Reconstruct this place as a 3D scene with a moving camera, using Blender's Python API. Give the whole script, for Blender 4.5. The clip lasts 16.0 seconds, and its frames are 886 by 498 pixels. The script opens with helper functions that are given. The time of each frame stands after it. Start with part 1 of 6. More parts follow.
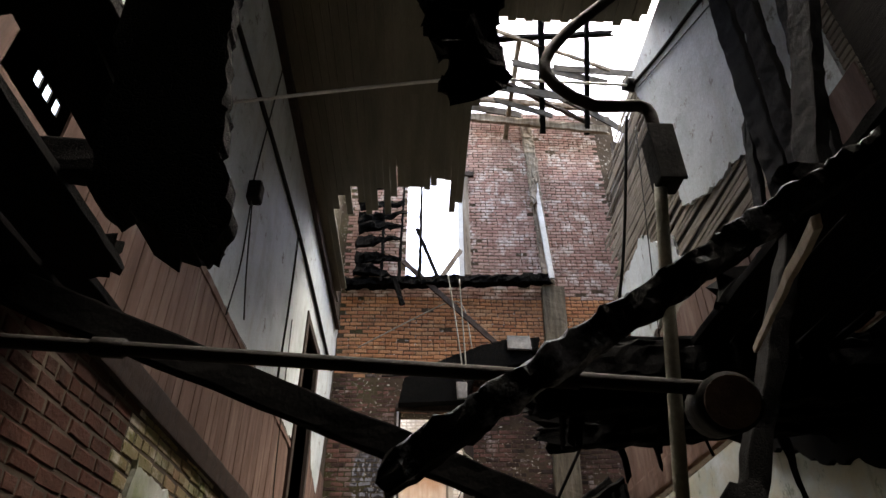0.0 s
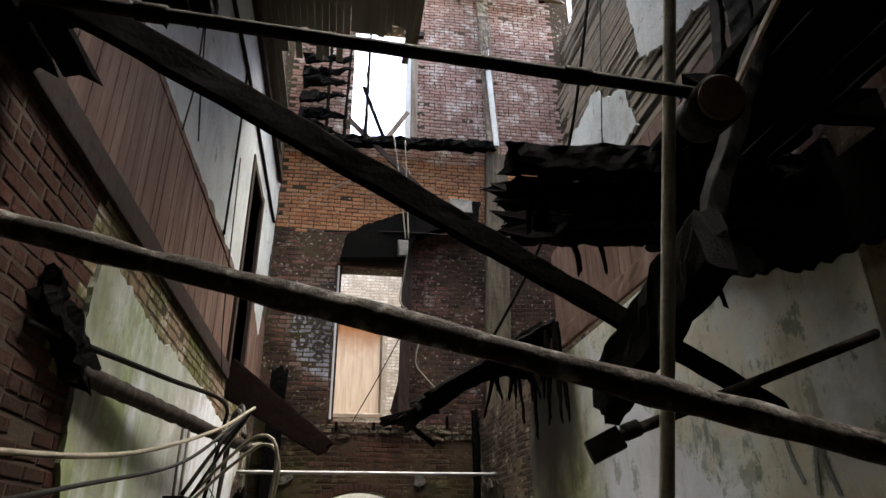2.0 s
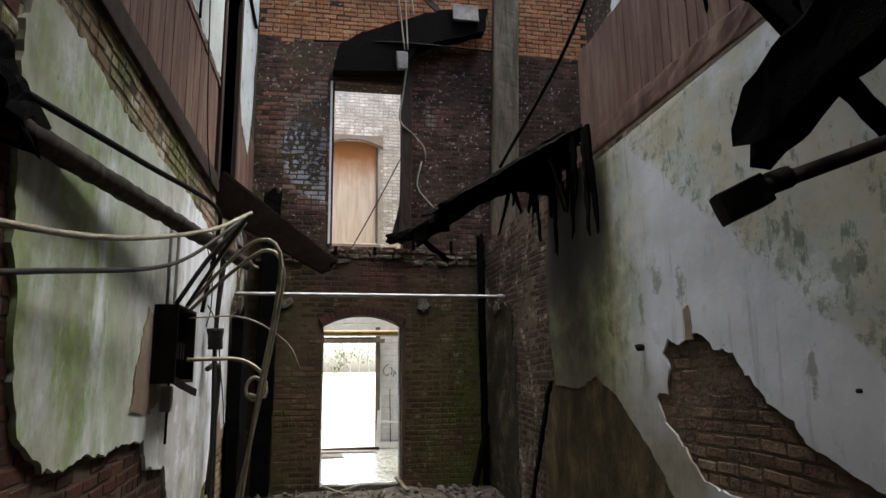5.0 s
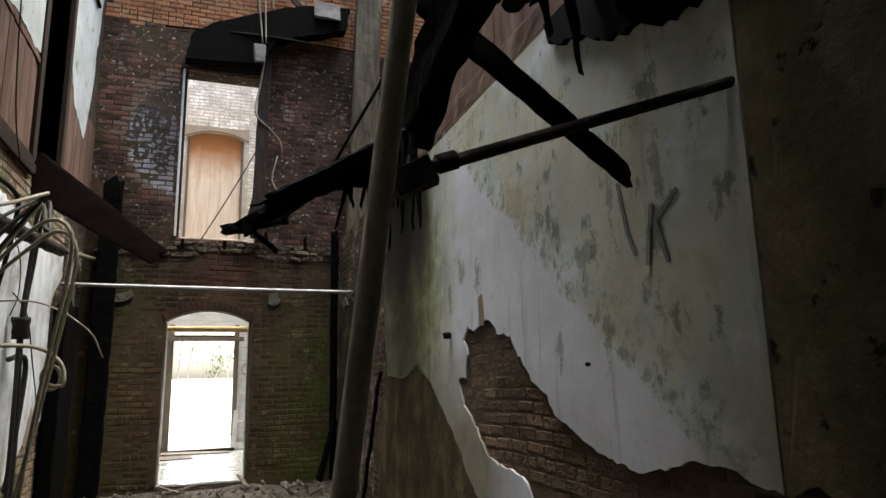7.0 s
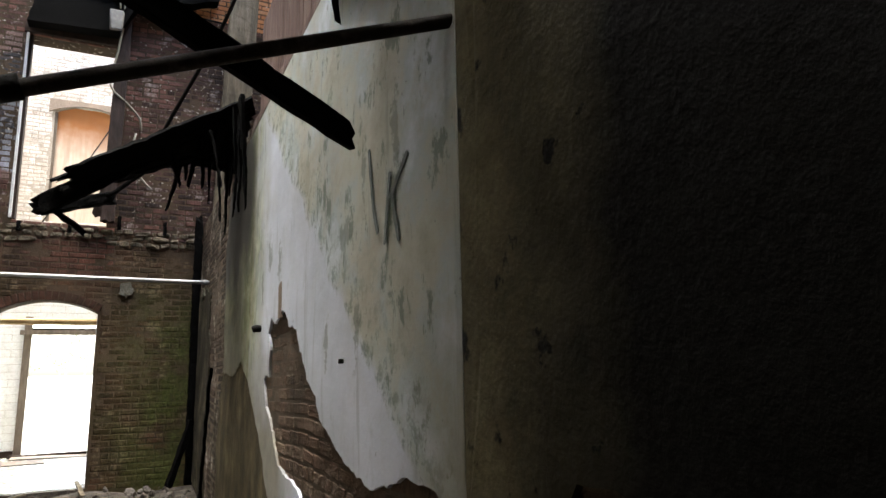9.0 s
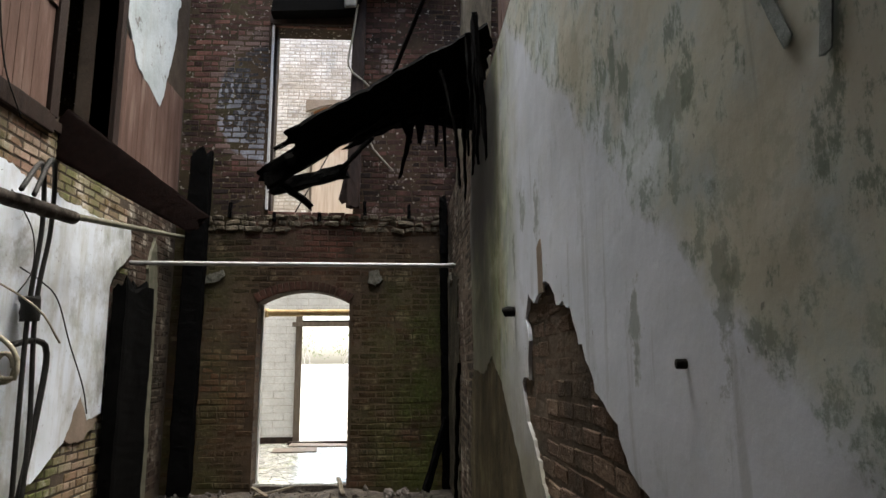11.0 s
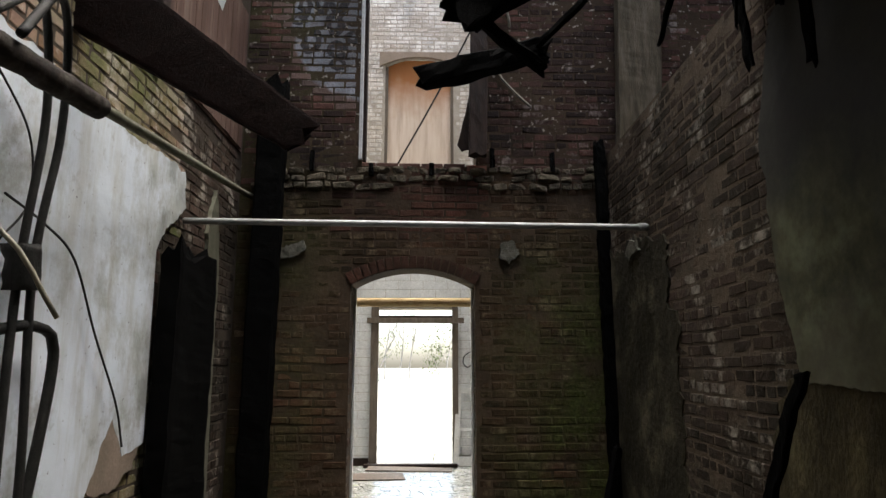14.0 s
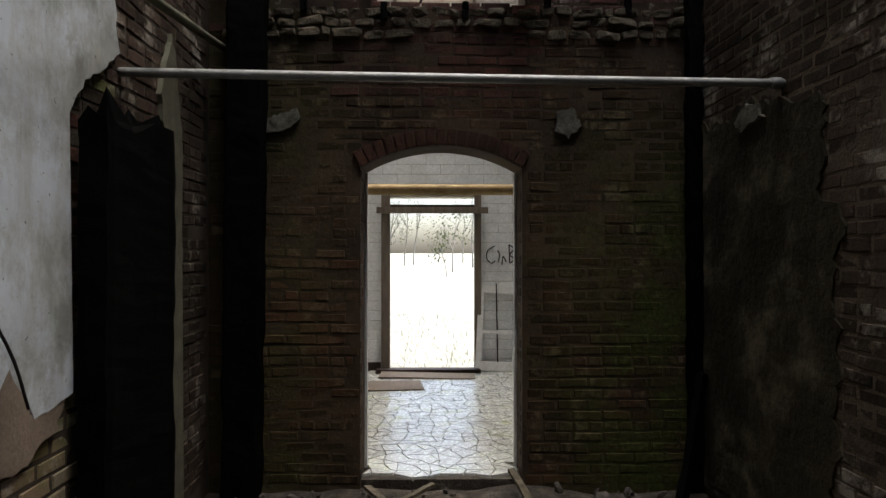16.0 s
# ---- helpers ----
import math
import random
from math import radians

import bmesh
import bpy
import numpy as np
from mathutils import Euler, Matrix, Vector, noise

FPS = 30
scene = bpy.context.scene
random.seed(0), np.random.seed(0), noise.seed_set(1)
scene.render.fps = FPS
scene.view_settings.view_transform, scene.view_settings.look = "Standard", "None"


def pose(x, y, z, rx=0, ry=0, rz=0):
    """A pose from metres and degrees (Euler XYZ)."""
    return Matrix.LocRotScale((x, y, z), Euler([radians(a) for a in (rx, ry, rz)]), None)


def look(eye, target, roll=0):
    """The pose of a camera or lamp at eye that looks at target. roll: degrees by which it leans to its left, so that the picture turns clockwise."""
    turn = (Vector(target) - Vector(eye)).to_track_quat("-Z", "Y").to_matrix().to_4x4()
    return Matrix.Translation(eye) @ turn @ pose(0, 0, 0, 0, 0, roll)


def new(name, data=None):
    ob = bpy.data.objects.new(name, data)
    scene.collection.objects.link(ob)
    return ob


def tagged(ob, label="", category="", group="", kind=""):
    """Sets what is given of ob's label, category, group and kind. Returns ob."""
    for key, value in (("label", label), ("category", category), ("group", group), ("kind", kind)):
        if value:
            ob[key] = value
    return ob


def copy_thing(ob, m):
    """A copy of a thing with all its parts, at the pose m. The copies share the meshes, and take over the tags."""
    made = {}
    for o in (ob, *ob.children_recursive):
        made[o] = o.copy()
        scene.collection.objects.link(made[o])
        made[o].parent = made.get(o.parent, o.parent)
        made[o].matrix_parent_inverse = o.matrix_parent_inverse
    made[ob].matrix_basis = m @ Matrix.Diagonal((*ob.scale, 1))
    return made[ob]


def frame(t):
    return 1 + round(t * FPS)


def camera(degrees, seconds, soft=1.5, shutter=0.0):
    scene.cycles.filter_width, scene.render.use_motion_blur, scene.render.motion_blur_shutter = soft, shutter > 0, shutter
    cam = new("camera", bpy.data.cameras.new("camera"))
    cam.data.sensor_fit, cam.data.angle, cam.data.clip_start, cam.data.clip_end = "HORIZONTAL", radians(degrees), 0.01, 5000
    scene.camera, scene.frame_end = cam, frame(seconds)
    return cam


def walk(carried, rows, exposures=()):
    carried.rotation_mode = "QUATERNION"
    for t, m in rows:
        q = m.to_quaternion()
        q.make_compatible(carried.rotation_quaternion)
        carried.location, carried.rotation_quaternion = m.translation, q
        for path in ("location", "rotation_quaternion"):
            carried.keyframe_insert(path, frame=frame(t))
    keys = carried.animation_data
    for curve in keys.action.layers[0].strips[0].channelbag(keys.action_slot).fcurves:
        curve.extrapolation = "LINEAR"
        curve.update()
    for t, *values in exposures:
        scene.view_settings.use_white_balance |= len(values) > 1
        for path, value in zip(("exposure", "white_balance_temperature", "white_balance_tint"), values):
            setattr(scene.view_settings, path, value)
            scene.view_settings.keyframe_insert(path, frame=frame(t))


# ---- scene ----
cam = camera(68.8, 16.0)
PATH = [
    (0, (0.404, 0.103, 2.114), (0.477, 1.747, 3.25), -0.4),
    (0.5, (0.387, 0.117, 2.064), (0.456, 1.789, 3.159), -0.7),
    (1, (0.373, 0.212, 1.987), (0.426, 1.95, 2.975), -0.5),
    (1.5, (0.343, 0.205, 1.815), (0.498, 1.992, 2.7), -0.1),
    (2, (0.224, 0.204, 1.714), (0.514, 2.004, 2.536), -0.5),
    (2.5, (0.193, 0.296, 1.701), (0.501, 2.182, 2.289), -0.7),
    (3, (0.147, 0.372, 1.652), (0.46, 2.299, 2.086), -0.8),
    (3.5, (0.157, 0.642, 1.644), (0.422, 2.59, 2.015), -0.8),
    (6, (0.067, 1.062, 1.498), (0.462, 2.987, 1.87), -0.8),
    (6.5, (0.402, 0.843, 1.454), (0.805, 2.764, 1.836), -1.2),
    (7, (0.65, 0.754, 1.441), (1.314, 2.603, 1.817), -1.1),
    (7.5, (0.906, 0.73, 1.429), (1.687, 2.533, 1.8), -1.4),
    (8, (1.174, 0.698, 1.426), (2.056, 2.454, 1.796), -1.2),
    (10.5, (1.911, 1.837, 1.468), (2.33, 3.763, 1.809), -0.9),
    (11, (1.868, 2.304, 1.476), (1.993, 4.27, 1.821), -0.4),
    (11.5, (1.756, 2.642, 1.462), (1.841, 4.609, 1.812), -0.6),
    (12, (1.702, 3.032, 1.485), (1.779, 4.999, 1.838), -0.5),
    (12.5, (1.544, 3.393, 1.447), (1.603, 5.361, 1.8), -0.3),
    (13, (1.251, 3.86, 1.481), (1.29, 5.827, 1.841), 0.3),
    (13.5, (0.984, 4.276, 1.496), (1.023, 6.244, 1.852), -0.2),
    (14, (0.778, 4.659, 1.487), (0.815, 6.626, 1.846), -0.0),
    (14.5, (0.607, 5.013, 1.532), (0.645, 6.98, 1.894), -0.1),
    (15, (0.601, 5.432, 1.549), (0.638, 7.43, 1.638), -0.5),
    (15.5, (0.582, 5.795, 1.575), (0.627, 7.795, 1.591), -0.6),
    (16, (0.552, 6.044, 1.634), (0.582, 8.044, 1.644), 0.0),
]
walk(cam, [(t, look(eye, target, roll)) for t, eye, target, roll in PATH], [(0.0, 3.2, 7150, 10), (2.0, 3.2, 6900, 9), (3.5, 3.05, 6500, 8), (6.0, 2.95, 6350, 7), (7.0, 3.2, 6500, 7), (8.0, 3.6, 6500, 7), (10.3, 4.2, 6450, 7), (10.5, 4.15, 6450, 7), (11.0, 3.1, 6450, 7), (11.5, 2.98, 6450, 7), (12.5, 2.93, 6450, 7), (13.2, 2.6, 6350, 7), (14.5, 2.65, 6350, 8), (15.2, 1.98, 6400, 9), (16.0, 1.8, 6400, 9)])

from mathutils.geometry import delaunay_2d_cdt

# ---- world and light ----
SUN_EL, SUN_AZ = 79, 56
world = bpy.data.worlds.new("sky")
scene.world = world
world.use_nodes = True
_n = world.node_tree.nodes
_sky = _n.new("ShaderNodeTexSky")
_sky.sky_type = "NISHITA"
_sky.sun_disc = False
_sky.sun_elevation, _sky.sun_rotation = radians(SUN_EL), radians(SUN_AZ)
_sky.air_density, _sky.dust_density, _sky.ozone_density = 1.0, 4.0, 0.6
_bg = _n["Background"]
_bg.inputs["Strength"].default_value = 0.15
world.node_tree.links.new(_sky.outputs["Color"], _bg.inputs["Color"])
_sd = bpy.data.lights.new("sun", "SUN")
_sd.energy, _sd.angle, _sd.color = 2.2, radians(55), (1.0, 0.96, 0.9)
sun = new("sun", _sd)
sun.matrix_world = look((6, 4, 52), (0, 0, 15))

# ---- materials ----


def tree(name):
    m = bpy.data.materials.new(name)
    m.use_nodes = True
    nt = m.node_tree
    return m, nt, nt.nodes["Principled BSDF"]


def add(nt, kind, **vals):
    n = nt.nodes.new(kind)
    for k, v in vals.items():
        n.inputs[k.replace("_", " ")].default_value = v
    return n


def noise_tex(nt, scale, detail=6, rough=0.6, vec=None, stretch=None):
    n = add(nt, "ShaderNodeTexNoise", Scale=scale, Detail=detail, Roughness=rough)
    if vec is None:
        vec = nt.nodes.new("ShaderNodeNewGeometry").outputs["Position"]
    if stretch:
        mp = nt.nodes.new("ShaderNodeMapping")
        mp.inputs["Scale"].default_value = stretch
        nt.links.new(vec, mp.inputs["Vector"])
        vec = mp.outputs["Vector"]
    nt.links.new(vec, n.inputs["Vector"])
    return n.outputs["Fac"]


def ramp(nt, fac, stops):
    r = nt.nodes.new("ShaderNodeValToRGB")
    el = r.color_ramp.elements
    while len(el) < len(stops):
        el.new(0.5)
    for e, (p, c) in zip(el, stops):
        e.position = p
        e.color = (*c, 1) if not isinstance(c, (int, float)) else (c, c, c, 1)
    nt.links.new(fac, r.inputs["Fac"])
    return r.outputs["Color"]


def mix(nt, fac, a, b, mode="MIX"):
    n = nt.nodes.new("ShaderNodeMix")
    n.data_type, n.blend_type = "RGBA", mode
    for sock, v in ((n.inputs[0], fac), (n.inputs[6], a), (n.inputs[7], b)):
        if isinstance(v, (int, float)):
            sock.default_value = v
        elif isinstance(v, tuple):
            sock.default_value = (*v, 1)
        else:
            nt.links.new(v, sock)
    return n.outputs[2]


def maths(nt, op, a, b=0.0, c=0.0):
    n = nt.nodes.new("ShaderNodeMath")
    n.operation = op
    for sock, v in zip(n.inputs, (a, b, c)):
        if isinstance(v, (int, float)):
            sock.default_value = v
        else:
            nt.links.new(v, sock)
    return n.outputs[0]


def bump(nt, bsdf, height, dist, strength=1.0, normal=None):
    b = add(nt, "ShaderNodeBump", Strength=strength, Distance=dist)
    nt.links.new(height, b.inputs["Height"])
    if normal:
        nt.links.new(normal, b.inputs["Normal"])
    nt.links.new(b.outputs["Normal"], bsdf.inputs["Normal"])
    return b.outputs["Normal"]


def piece_random(nt):
    """One random value a piece, whether it is an object or an island of a joined mesh."""
    a = nt.nodes.new("ShaderNodeObjectInfo").outputs["Random"]
    b = nt.nodes.new("ShaderNodeNewGeometry").outputs["Random Per Island"]
    return maths(nt, "FRACT", maths(nt, "ADD", a, b))


def axis_of(nt, axis):
    sep = nt.nodes.new("ShaderNodeSeparateXYZ")
    nt.links.new(nt.nodes.new("ShaderNodeNewGeometry").outputs["Position"], sep.inputs[0])
    return sep.outputs[axis]


def band(nt, axis, lo, hi, wob=0.0, scale=2.0):
    """0 below lo, 1 above hi along a world axis, with a wandering edge."""
    v = axis_of(nt, axis)
    if wob:
        n = maths(nt, "MULTIPLY", maths(nt, "SUBTRACT", noise_tex(nt, scale, 5), 0.5), wob * 2)
        v = maths(nt, "ADD", v, n)
    mr = nt.nodes.new("ShaderNodeMapRange")
    mr.inputs["From Min"].default_value, mr.inputs["From Max"].default_value = lo, hi
    nt.links.new(v, mr.inputs["Value"])
    return mr.outputs[0]


def mossy(nt, col):
    """Moss low on the end wall beside the doorway, thickest towards the corner."""
    side = maths(nt, "MULTIPLY", band(nt, 0, 1.2, 2.1, 0.5, 2.2), maths(nt, "SUBTRACT", 1.0, band(nt, 2, 1.7, 2.9, 0.6, 1.6)))
    thin = maths(nt, "MULTIPLY", maths(nt, "SUBTRACT", 1.0, band(nt, 0, -0.5, 0.0, 0.3, 2.0)), 0.4)
    grow = ramp(nt, noise_tex(nt, 2.1, 8, 0.66), [(0.36, 0.0), (0.58, 1.0)])
    fac = maths(nt, "MULTIPLY", maths(nt, "MULTIPLY", maths(nt, "MAXIMUM", side, thin), grow), 0.85)
    return mix(nt, fac, col, ramp(nt, noise_tex(nt, 26, 6, 0.7), [(0.3, (0.018, 0.024, 0.004)), (0.55, (0.05, 0.06, 0.013)), (0.75, (0.1, 0.11, 0.03))]))


def brick_material(name, cols, stain, stain_amount=0.5, stain_scale=1.2, wash=None, wash_amount=0.3, rough=0.92, wash_from=None, moss=False):
    m, nt, b = tree(name)
    base = ramp(nt, piece_random(nt), [(i / (len(cols) - 1), c) for i, c in enumerate(cols)])
    grain = noise_tex(nt, 90, 4)
    col = mix(nt, 0.5, base, ramp(nt, grain, [(0.3, 0.45), (0.7, 1.0)]), "MULTIPLY")
    st = ramp(nt, noise_tex(nt, stain_scale, 8, 0.65), [(0.5 - 0.28 * stain_amount, 0.0), (0.78 - 0.28 * stain_amount, 1.0)])
    col = mix(nt, maths(nt, "MULTIPLY", st, 0.85), col, stain)
    if wash:
        w = ramp(nt, noise_tex(nt, 3.5, 8, 0.7), [(0.6 - 0.2 * wash_amount, 0.0), (0.72 - 0.2 * wash_amount, 1.0)])
        if wash_from:
            w = maths(nt, "MULTIPLY", w, band(nt, *wash_from, 0.5, 1.2))
        col = mix(nt, maths(nt, "MULTIPLY", w, 0.8), col, wash)
    soot = ramp(nt, noise_tex(nt, 3.1, 9, 0.72), [(0.5, 0.0), (0.64, 1.0)])
    col = mix(nt, maths(nt, "MULTIPLY", soot, 0.55), col, mix(nt, 0.6, stain, (0.01, 0.009, 0.008)))
    if moss:
        col = mossy(nt, col)
    nt.links.new(col, b.inputs["Base Color"])
    b.inputs["Roughness"].default_value = rough
    b.inputs["Specular IOR Level"].default_value = 0.15
    n1 = bump(nt, b, noise_tex(nt, 28, 6, 0.7), 0.012, 0.8)
    bump(nt, b, grain, 0.003, 0.6, n1)
    return m


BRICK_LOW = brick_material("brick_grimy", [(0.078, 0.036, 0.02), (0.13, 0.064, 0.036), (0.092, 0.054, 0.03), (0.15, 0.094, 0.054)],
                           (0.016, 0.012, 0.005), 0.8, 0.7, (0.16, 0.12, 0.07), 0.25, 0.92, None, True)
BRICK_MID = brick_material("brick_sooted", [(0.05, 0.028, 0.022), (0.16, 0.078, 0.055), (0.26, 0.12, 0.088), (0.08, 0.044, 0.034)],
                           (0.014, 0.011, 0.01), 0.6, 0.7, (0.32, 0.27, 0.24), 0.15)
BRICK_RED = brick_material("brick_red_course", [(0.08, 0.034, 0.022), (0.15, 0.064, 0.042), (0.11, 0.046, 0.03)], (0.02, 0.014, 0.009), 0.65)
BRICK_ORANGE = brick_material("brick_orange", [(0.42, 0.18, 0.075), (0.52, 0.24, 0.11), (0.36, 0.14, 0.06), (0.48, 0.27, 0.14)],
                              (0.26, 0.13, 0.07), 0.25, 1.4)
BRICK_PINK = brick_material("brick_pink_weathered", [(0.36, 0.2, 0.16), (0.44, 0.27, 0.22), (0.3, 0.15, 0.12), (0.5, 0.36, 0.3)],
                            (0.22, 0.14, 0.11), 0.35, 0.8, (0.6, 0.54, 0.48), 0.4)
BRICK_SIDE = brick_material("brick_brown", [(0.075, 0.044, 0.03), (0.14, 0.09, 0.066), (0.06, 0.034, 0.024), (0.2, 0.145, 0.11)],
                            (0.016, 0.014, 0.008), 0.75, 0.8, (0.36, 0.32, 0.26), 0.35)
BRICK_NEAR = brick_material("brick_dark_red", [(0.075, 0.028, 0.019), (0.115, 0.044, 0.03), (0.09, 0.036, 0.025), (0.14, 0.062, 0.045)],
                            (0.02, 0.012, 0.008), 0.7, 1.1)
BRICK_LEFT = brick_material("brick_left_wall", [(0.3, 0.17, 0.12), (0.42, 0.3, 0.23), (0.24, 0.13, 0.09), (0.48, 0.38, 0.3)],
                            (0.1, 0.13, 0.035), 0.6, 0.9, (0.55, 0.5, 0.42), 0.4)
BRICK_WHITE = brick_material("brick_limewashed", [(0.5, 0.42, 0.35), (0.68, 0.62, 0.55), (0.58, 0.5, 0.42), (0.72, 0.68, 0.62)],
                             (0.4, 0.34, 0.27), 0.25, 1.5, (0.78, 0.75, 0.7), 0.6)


BRICK_ERODED = brick_material("brick_eroded_brown", [(0.13, 0.08, 0.052), (0.2, 0.135, 0.09), (0.16, 0.1, 0.066), (0.23, 0.165, 0.115)], (0.045, 0.034, 0.022), 0.5, 1.6)
for _n2 in BRICK_ERODED.node_tree.nodes:
    if _n2.type == "BUMP" and _n2.inputs["Distance"].default_value > 0.01:
        _n2.inputs["Distance"].default_value = 0.035


def graffiti_material():
    """Sooted brick with a sprayed round tag, black with pale letters."""
    m, nt, b = tree("brick_sprayed")
    base = ramp(nt, piece_random(nt), [(0.0, (0.09, 0.055, 0.042)), (0.5, (0.15, 0.09, 0.07)), (1.0, (0.08, 0.05, 0.04))])
    wx = maths(nt, "MULTIPLY_ADD", maths(nt, "SUBTRACT", noise_tex(nt, 5, 3), 0.5), 0.16, axis_of(nt, 0))
    wz = maths(nt, "MULTIPLY_ADD", maths(nt, "SUBTRACT", noise_tex(nt, 5.7, 3), 0.5), 0.16, axis_of(nt, 2))

    def radius(cx, cz, rx, rz):
        x, z = maths(nt, "DIVIDE", maths(nt, "SUBTRACT", wx, cx), rx), maths(nt, "DIVIDE", maths(nt, "SUBTRACT", wz, cz), rz)
        return maths(nt, "SQRT", maths(nt, "ADD", maths(nt, "MULTIPLY", x, x), maths(nt, "MULTIPLY", z, z)))
    r = radius(0.08, 4.92, 0.72, 0.86)
    inside = ramp(nt, r, [(0.95, 1.0), (1.0, 0.0)])
    ink = band(nt, 2, 5.22, 5.35, 0.25, 5)
    for ring in ((-0.33, 5.14, 0.09, 0.19), (-0.15, 5.17, 0.1, 0.23), (-0.5, 5.1, 0.07, 0.16), (-0.19, 4.88, 0.1, 0.13), (-0.43, 4.7, 0.11, 0.13), (-0.17, 4.6, 0.11, 0.1), (-0.17, 4.44, 0.09, 0.06), (-0.57, 4.93, 0.1, 0.07), (-0.02, 4.74, 0.07, 0.1)):
        ink = maths(nt, "MAXIMUM", ink, ramp(nt, radius(*ring), [(0.3, 0.0), (0.45, 1.0), (0.97, 1.0), (1.0, 0.0)]))
    worn = ramp(nt, noise_tex(nt, 45, 5), [(0.32, 0.55), (0.55, 1.0)])
    field = mix(nt, ramp(nt, r, [(0.5, 0.0), (0.75, 1.0)]), (0.12, 0.124, 0.135), ramp(nt, noise_tex(nt, 7, 5), [(0.3, (0.13, 0.135, 0.15)), (0.7, (0.3, 0.31, 0.34))]))
    col = mix(nt, maths(nt, "MULTIPLY", inside, worn), base, mix(nt, maths(nt, "MULTIPLY", ink, 0.95), field, (0.006, 0.006, 0.007)))
    nt.links.new(col, b.inputs["Base Color"])
    b.inputs["Roughness"].default_value = 0.85
    bump(nt, b, noise_tex(nt, 28, 6, 0.7), 0.012, 0.8)
    return m


def plain_material(name, c1, c2, scale=3.0, fine=60, rough=0.85, metal=0.0, relief=0.004, stretch=None, c3=None, bscale=None, gloss=0.18):
    m, nt, b = tree(name)
    b.inputs["Specular IOR Level"].default_value = gloss
    n1 = noise_tex(nt, scale, 8, 0.65, None, stretch)
    n2 = noise_tex(nt, fine, 5, 0.6, None, stretch)
    stops = [(0.3, c1), (0.7, c2)] if c3 is None else [(0.28, c1), (0.52, c2), (0.74, c3)]
    col = ramp(nt, n1, stops)
    col = mix(nt, 0.55, col, ramp(nt, n2, [(0.3, 0.5), (0.7, 1.0)]), "MULTIPLY")
    nt.links.new(col, b.inputs["Base Color"])
    nt.links.new(ramp(nt, n2, [(0.3, max(0.0, rough - 0.15)), (0.7, min(1.0, rough + 0.1))]), b.inputs["Roughness"])
    b.inputs["Metallic"].default_value = metal
    nn = bump(nt, b, noise_tex(nt, bscale or scale * 6, 6, 0.65, None, stretch), relief * 2, 0.7)
    bump(nt, b, n2, relief, 0.6, nn)
    return m


MORTAR = plain_material("mortar", (0.038, 0.028, 0.02), (0.11, 0.085, 0.062), 1.2, 70, 0.95, 0, 0.005)
MORTAR_BROWN = plain_material("mortar_brown", (0.05, 0.038, 0.026), (0.16, 0.12, 0.082), 2.0, 60, 0.95, 0, 0.012)
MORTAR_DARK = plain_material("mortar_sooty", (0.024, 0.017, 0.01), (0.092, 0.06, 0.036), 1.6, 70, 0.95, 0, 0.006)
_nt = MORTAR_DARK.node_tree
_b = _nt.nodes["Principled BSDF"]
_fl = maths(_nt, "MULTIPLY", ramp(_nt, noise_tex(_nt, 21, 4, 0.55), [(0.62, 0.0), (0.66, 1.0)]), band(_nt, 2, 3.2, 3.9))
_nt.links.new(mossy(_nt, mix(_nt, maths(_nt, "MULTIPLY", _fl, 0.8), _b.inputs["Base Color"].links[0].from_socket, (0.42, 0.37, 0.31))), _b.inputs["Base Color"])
MORTAR_PALE = plain_material("mortar_pale", (0.34, 0.29, 0.23), (0.5, 0.45, 0.38), 4, 70, 0.95, 0, 0.005)


def char_material():
    m, nt, b = tree("charred_wood")
    n1 = noise_tex(nt, 7, 8, 0.7)
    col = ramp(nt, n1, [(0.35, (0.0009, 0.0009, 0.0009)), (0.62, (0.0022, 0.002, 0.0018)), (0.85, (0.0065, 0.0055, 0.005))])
    nt.links.new(col, b.inputs["Base Color"])
    b.inputs["Roughness"].default_value = 0.85
    b.inputs["Specular IOR Level"].default_value = 0.04
    v = add(nt, "ShaderNodeTexVoronoi", Scale=110.0)
    v.feature = "DISTANCE_TO_EDGE"
    nt.links.new(nt.nodes.new("ShaderNodeNewGeometry").outputs["Position"], v.inputs["Vector"])
    nn = bump(nt, b, ramp(nt, v.outputs["Distance"], [(0.0, 0.0), (0.12, 1.0)]), 0.003, 0.6)
    bump(nt, b, n1, 0.01, 0.7, nn)
    return m


CHAR = char_material()


def ash_toplit_char_material():
    """Charred lath with ash flecks, its upper side painted pale for light from above."""
    m, nt, b = tree("ashen_toplit_charred_lath")
    n1 = noise_tex(nt, 38, 8, 0.75)
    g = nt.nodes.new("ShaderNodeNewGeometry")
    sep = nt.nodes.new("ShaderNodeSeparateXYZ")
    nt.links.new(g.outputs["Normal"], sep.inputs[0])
    # highlight from above painted on upward faces; the flecks below are ash
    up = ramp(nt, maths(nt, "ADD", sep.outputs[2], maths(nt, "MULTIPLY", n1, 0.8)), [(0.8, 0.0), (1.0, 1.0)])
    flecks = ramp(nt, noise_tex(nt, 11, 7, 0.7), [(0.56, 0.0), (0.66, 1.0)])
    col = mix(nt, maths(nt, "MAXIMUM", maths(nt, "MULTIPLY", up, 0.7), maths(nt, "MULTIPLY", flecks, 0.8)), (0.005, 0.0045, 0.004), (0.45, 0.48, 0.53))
    b.inputs["Specular IOR Level"].default_value = 0.08
    nt.links.new(col, b.inputs["Base Color"])
    b.inputs["Roughness"].default_value = 0.9
    bump(nt, b, n1, 0.004, 0.9)
    return m


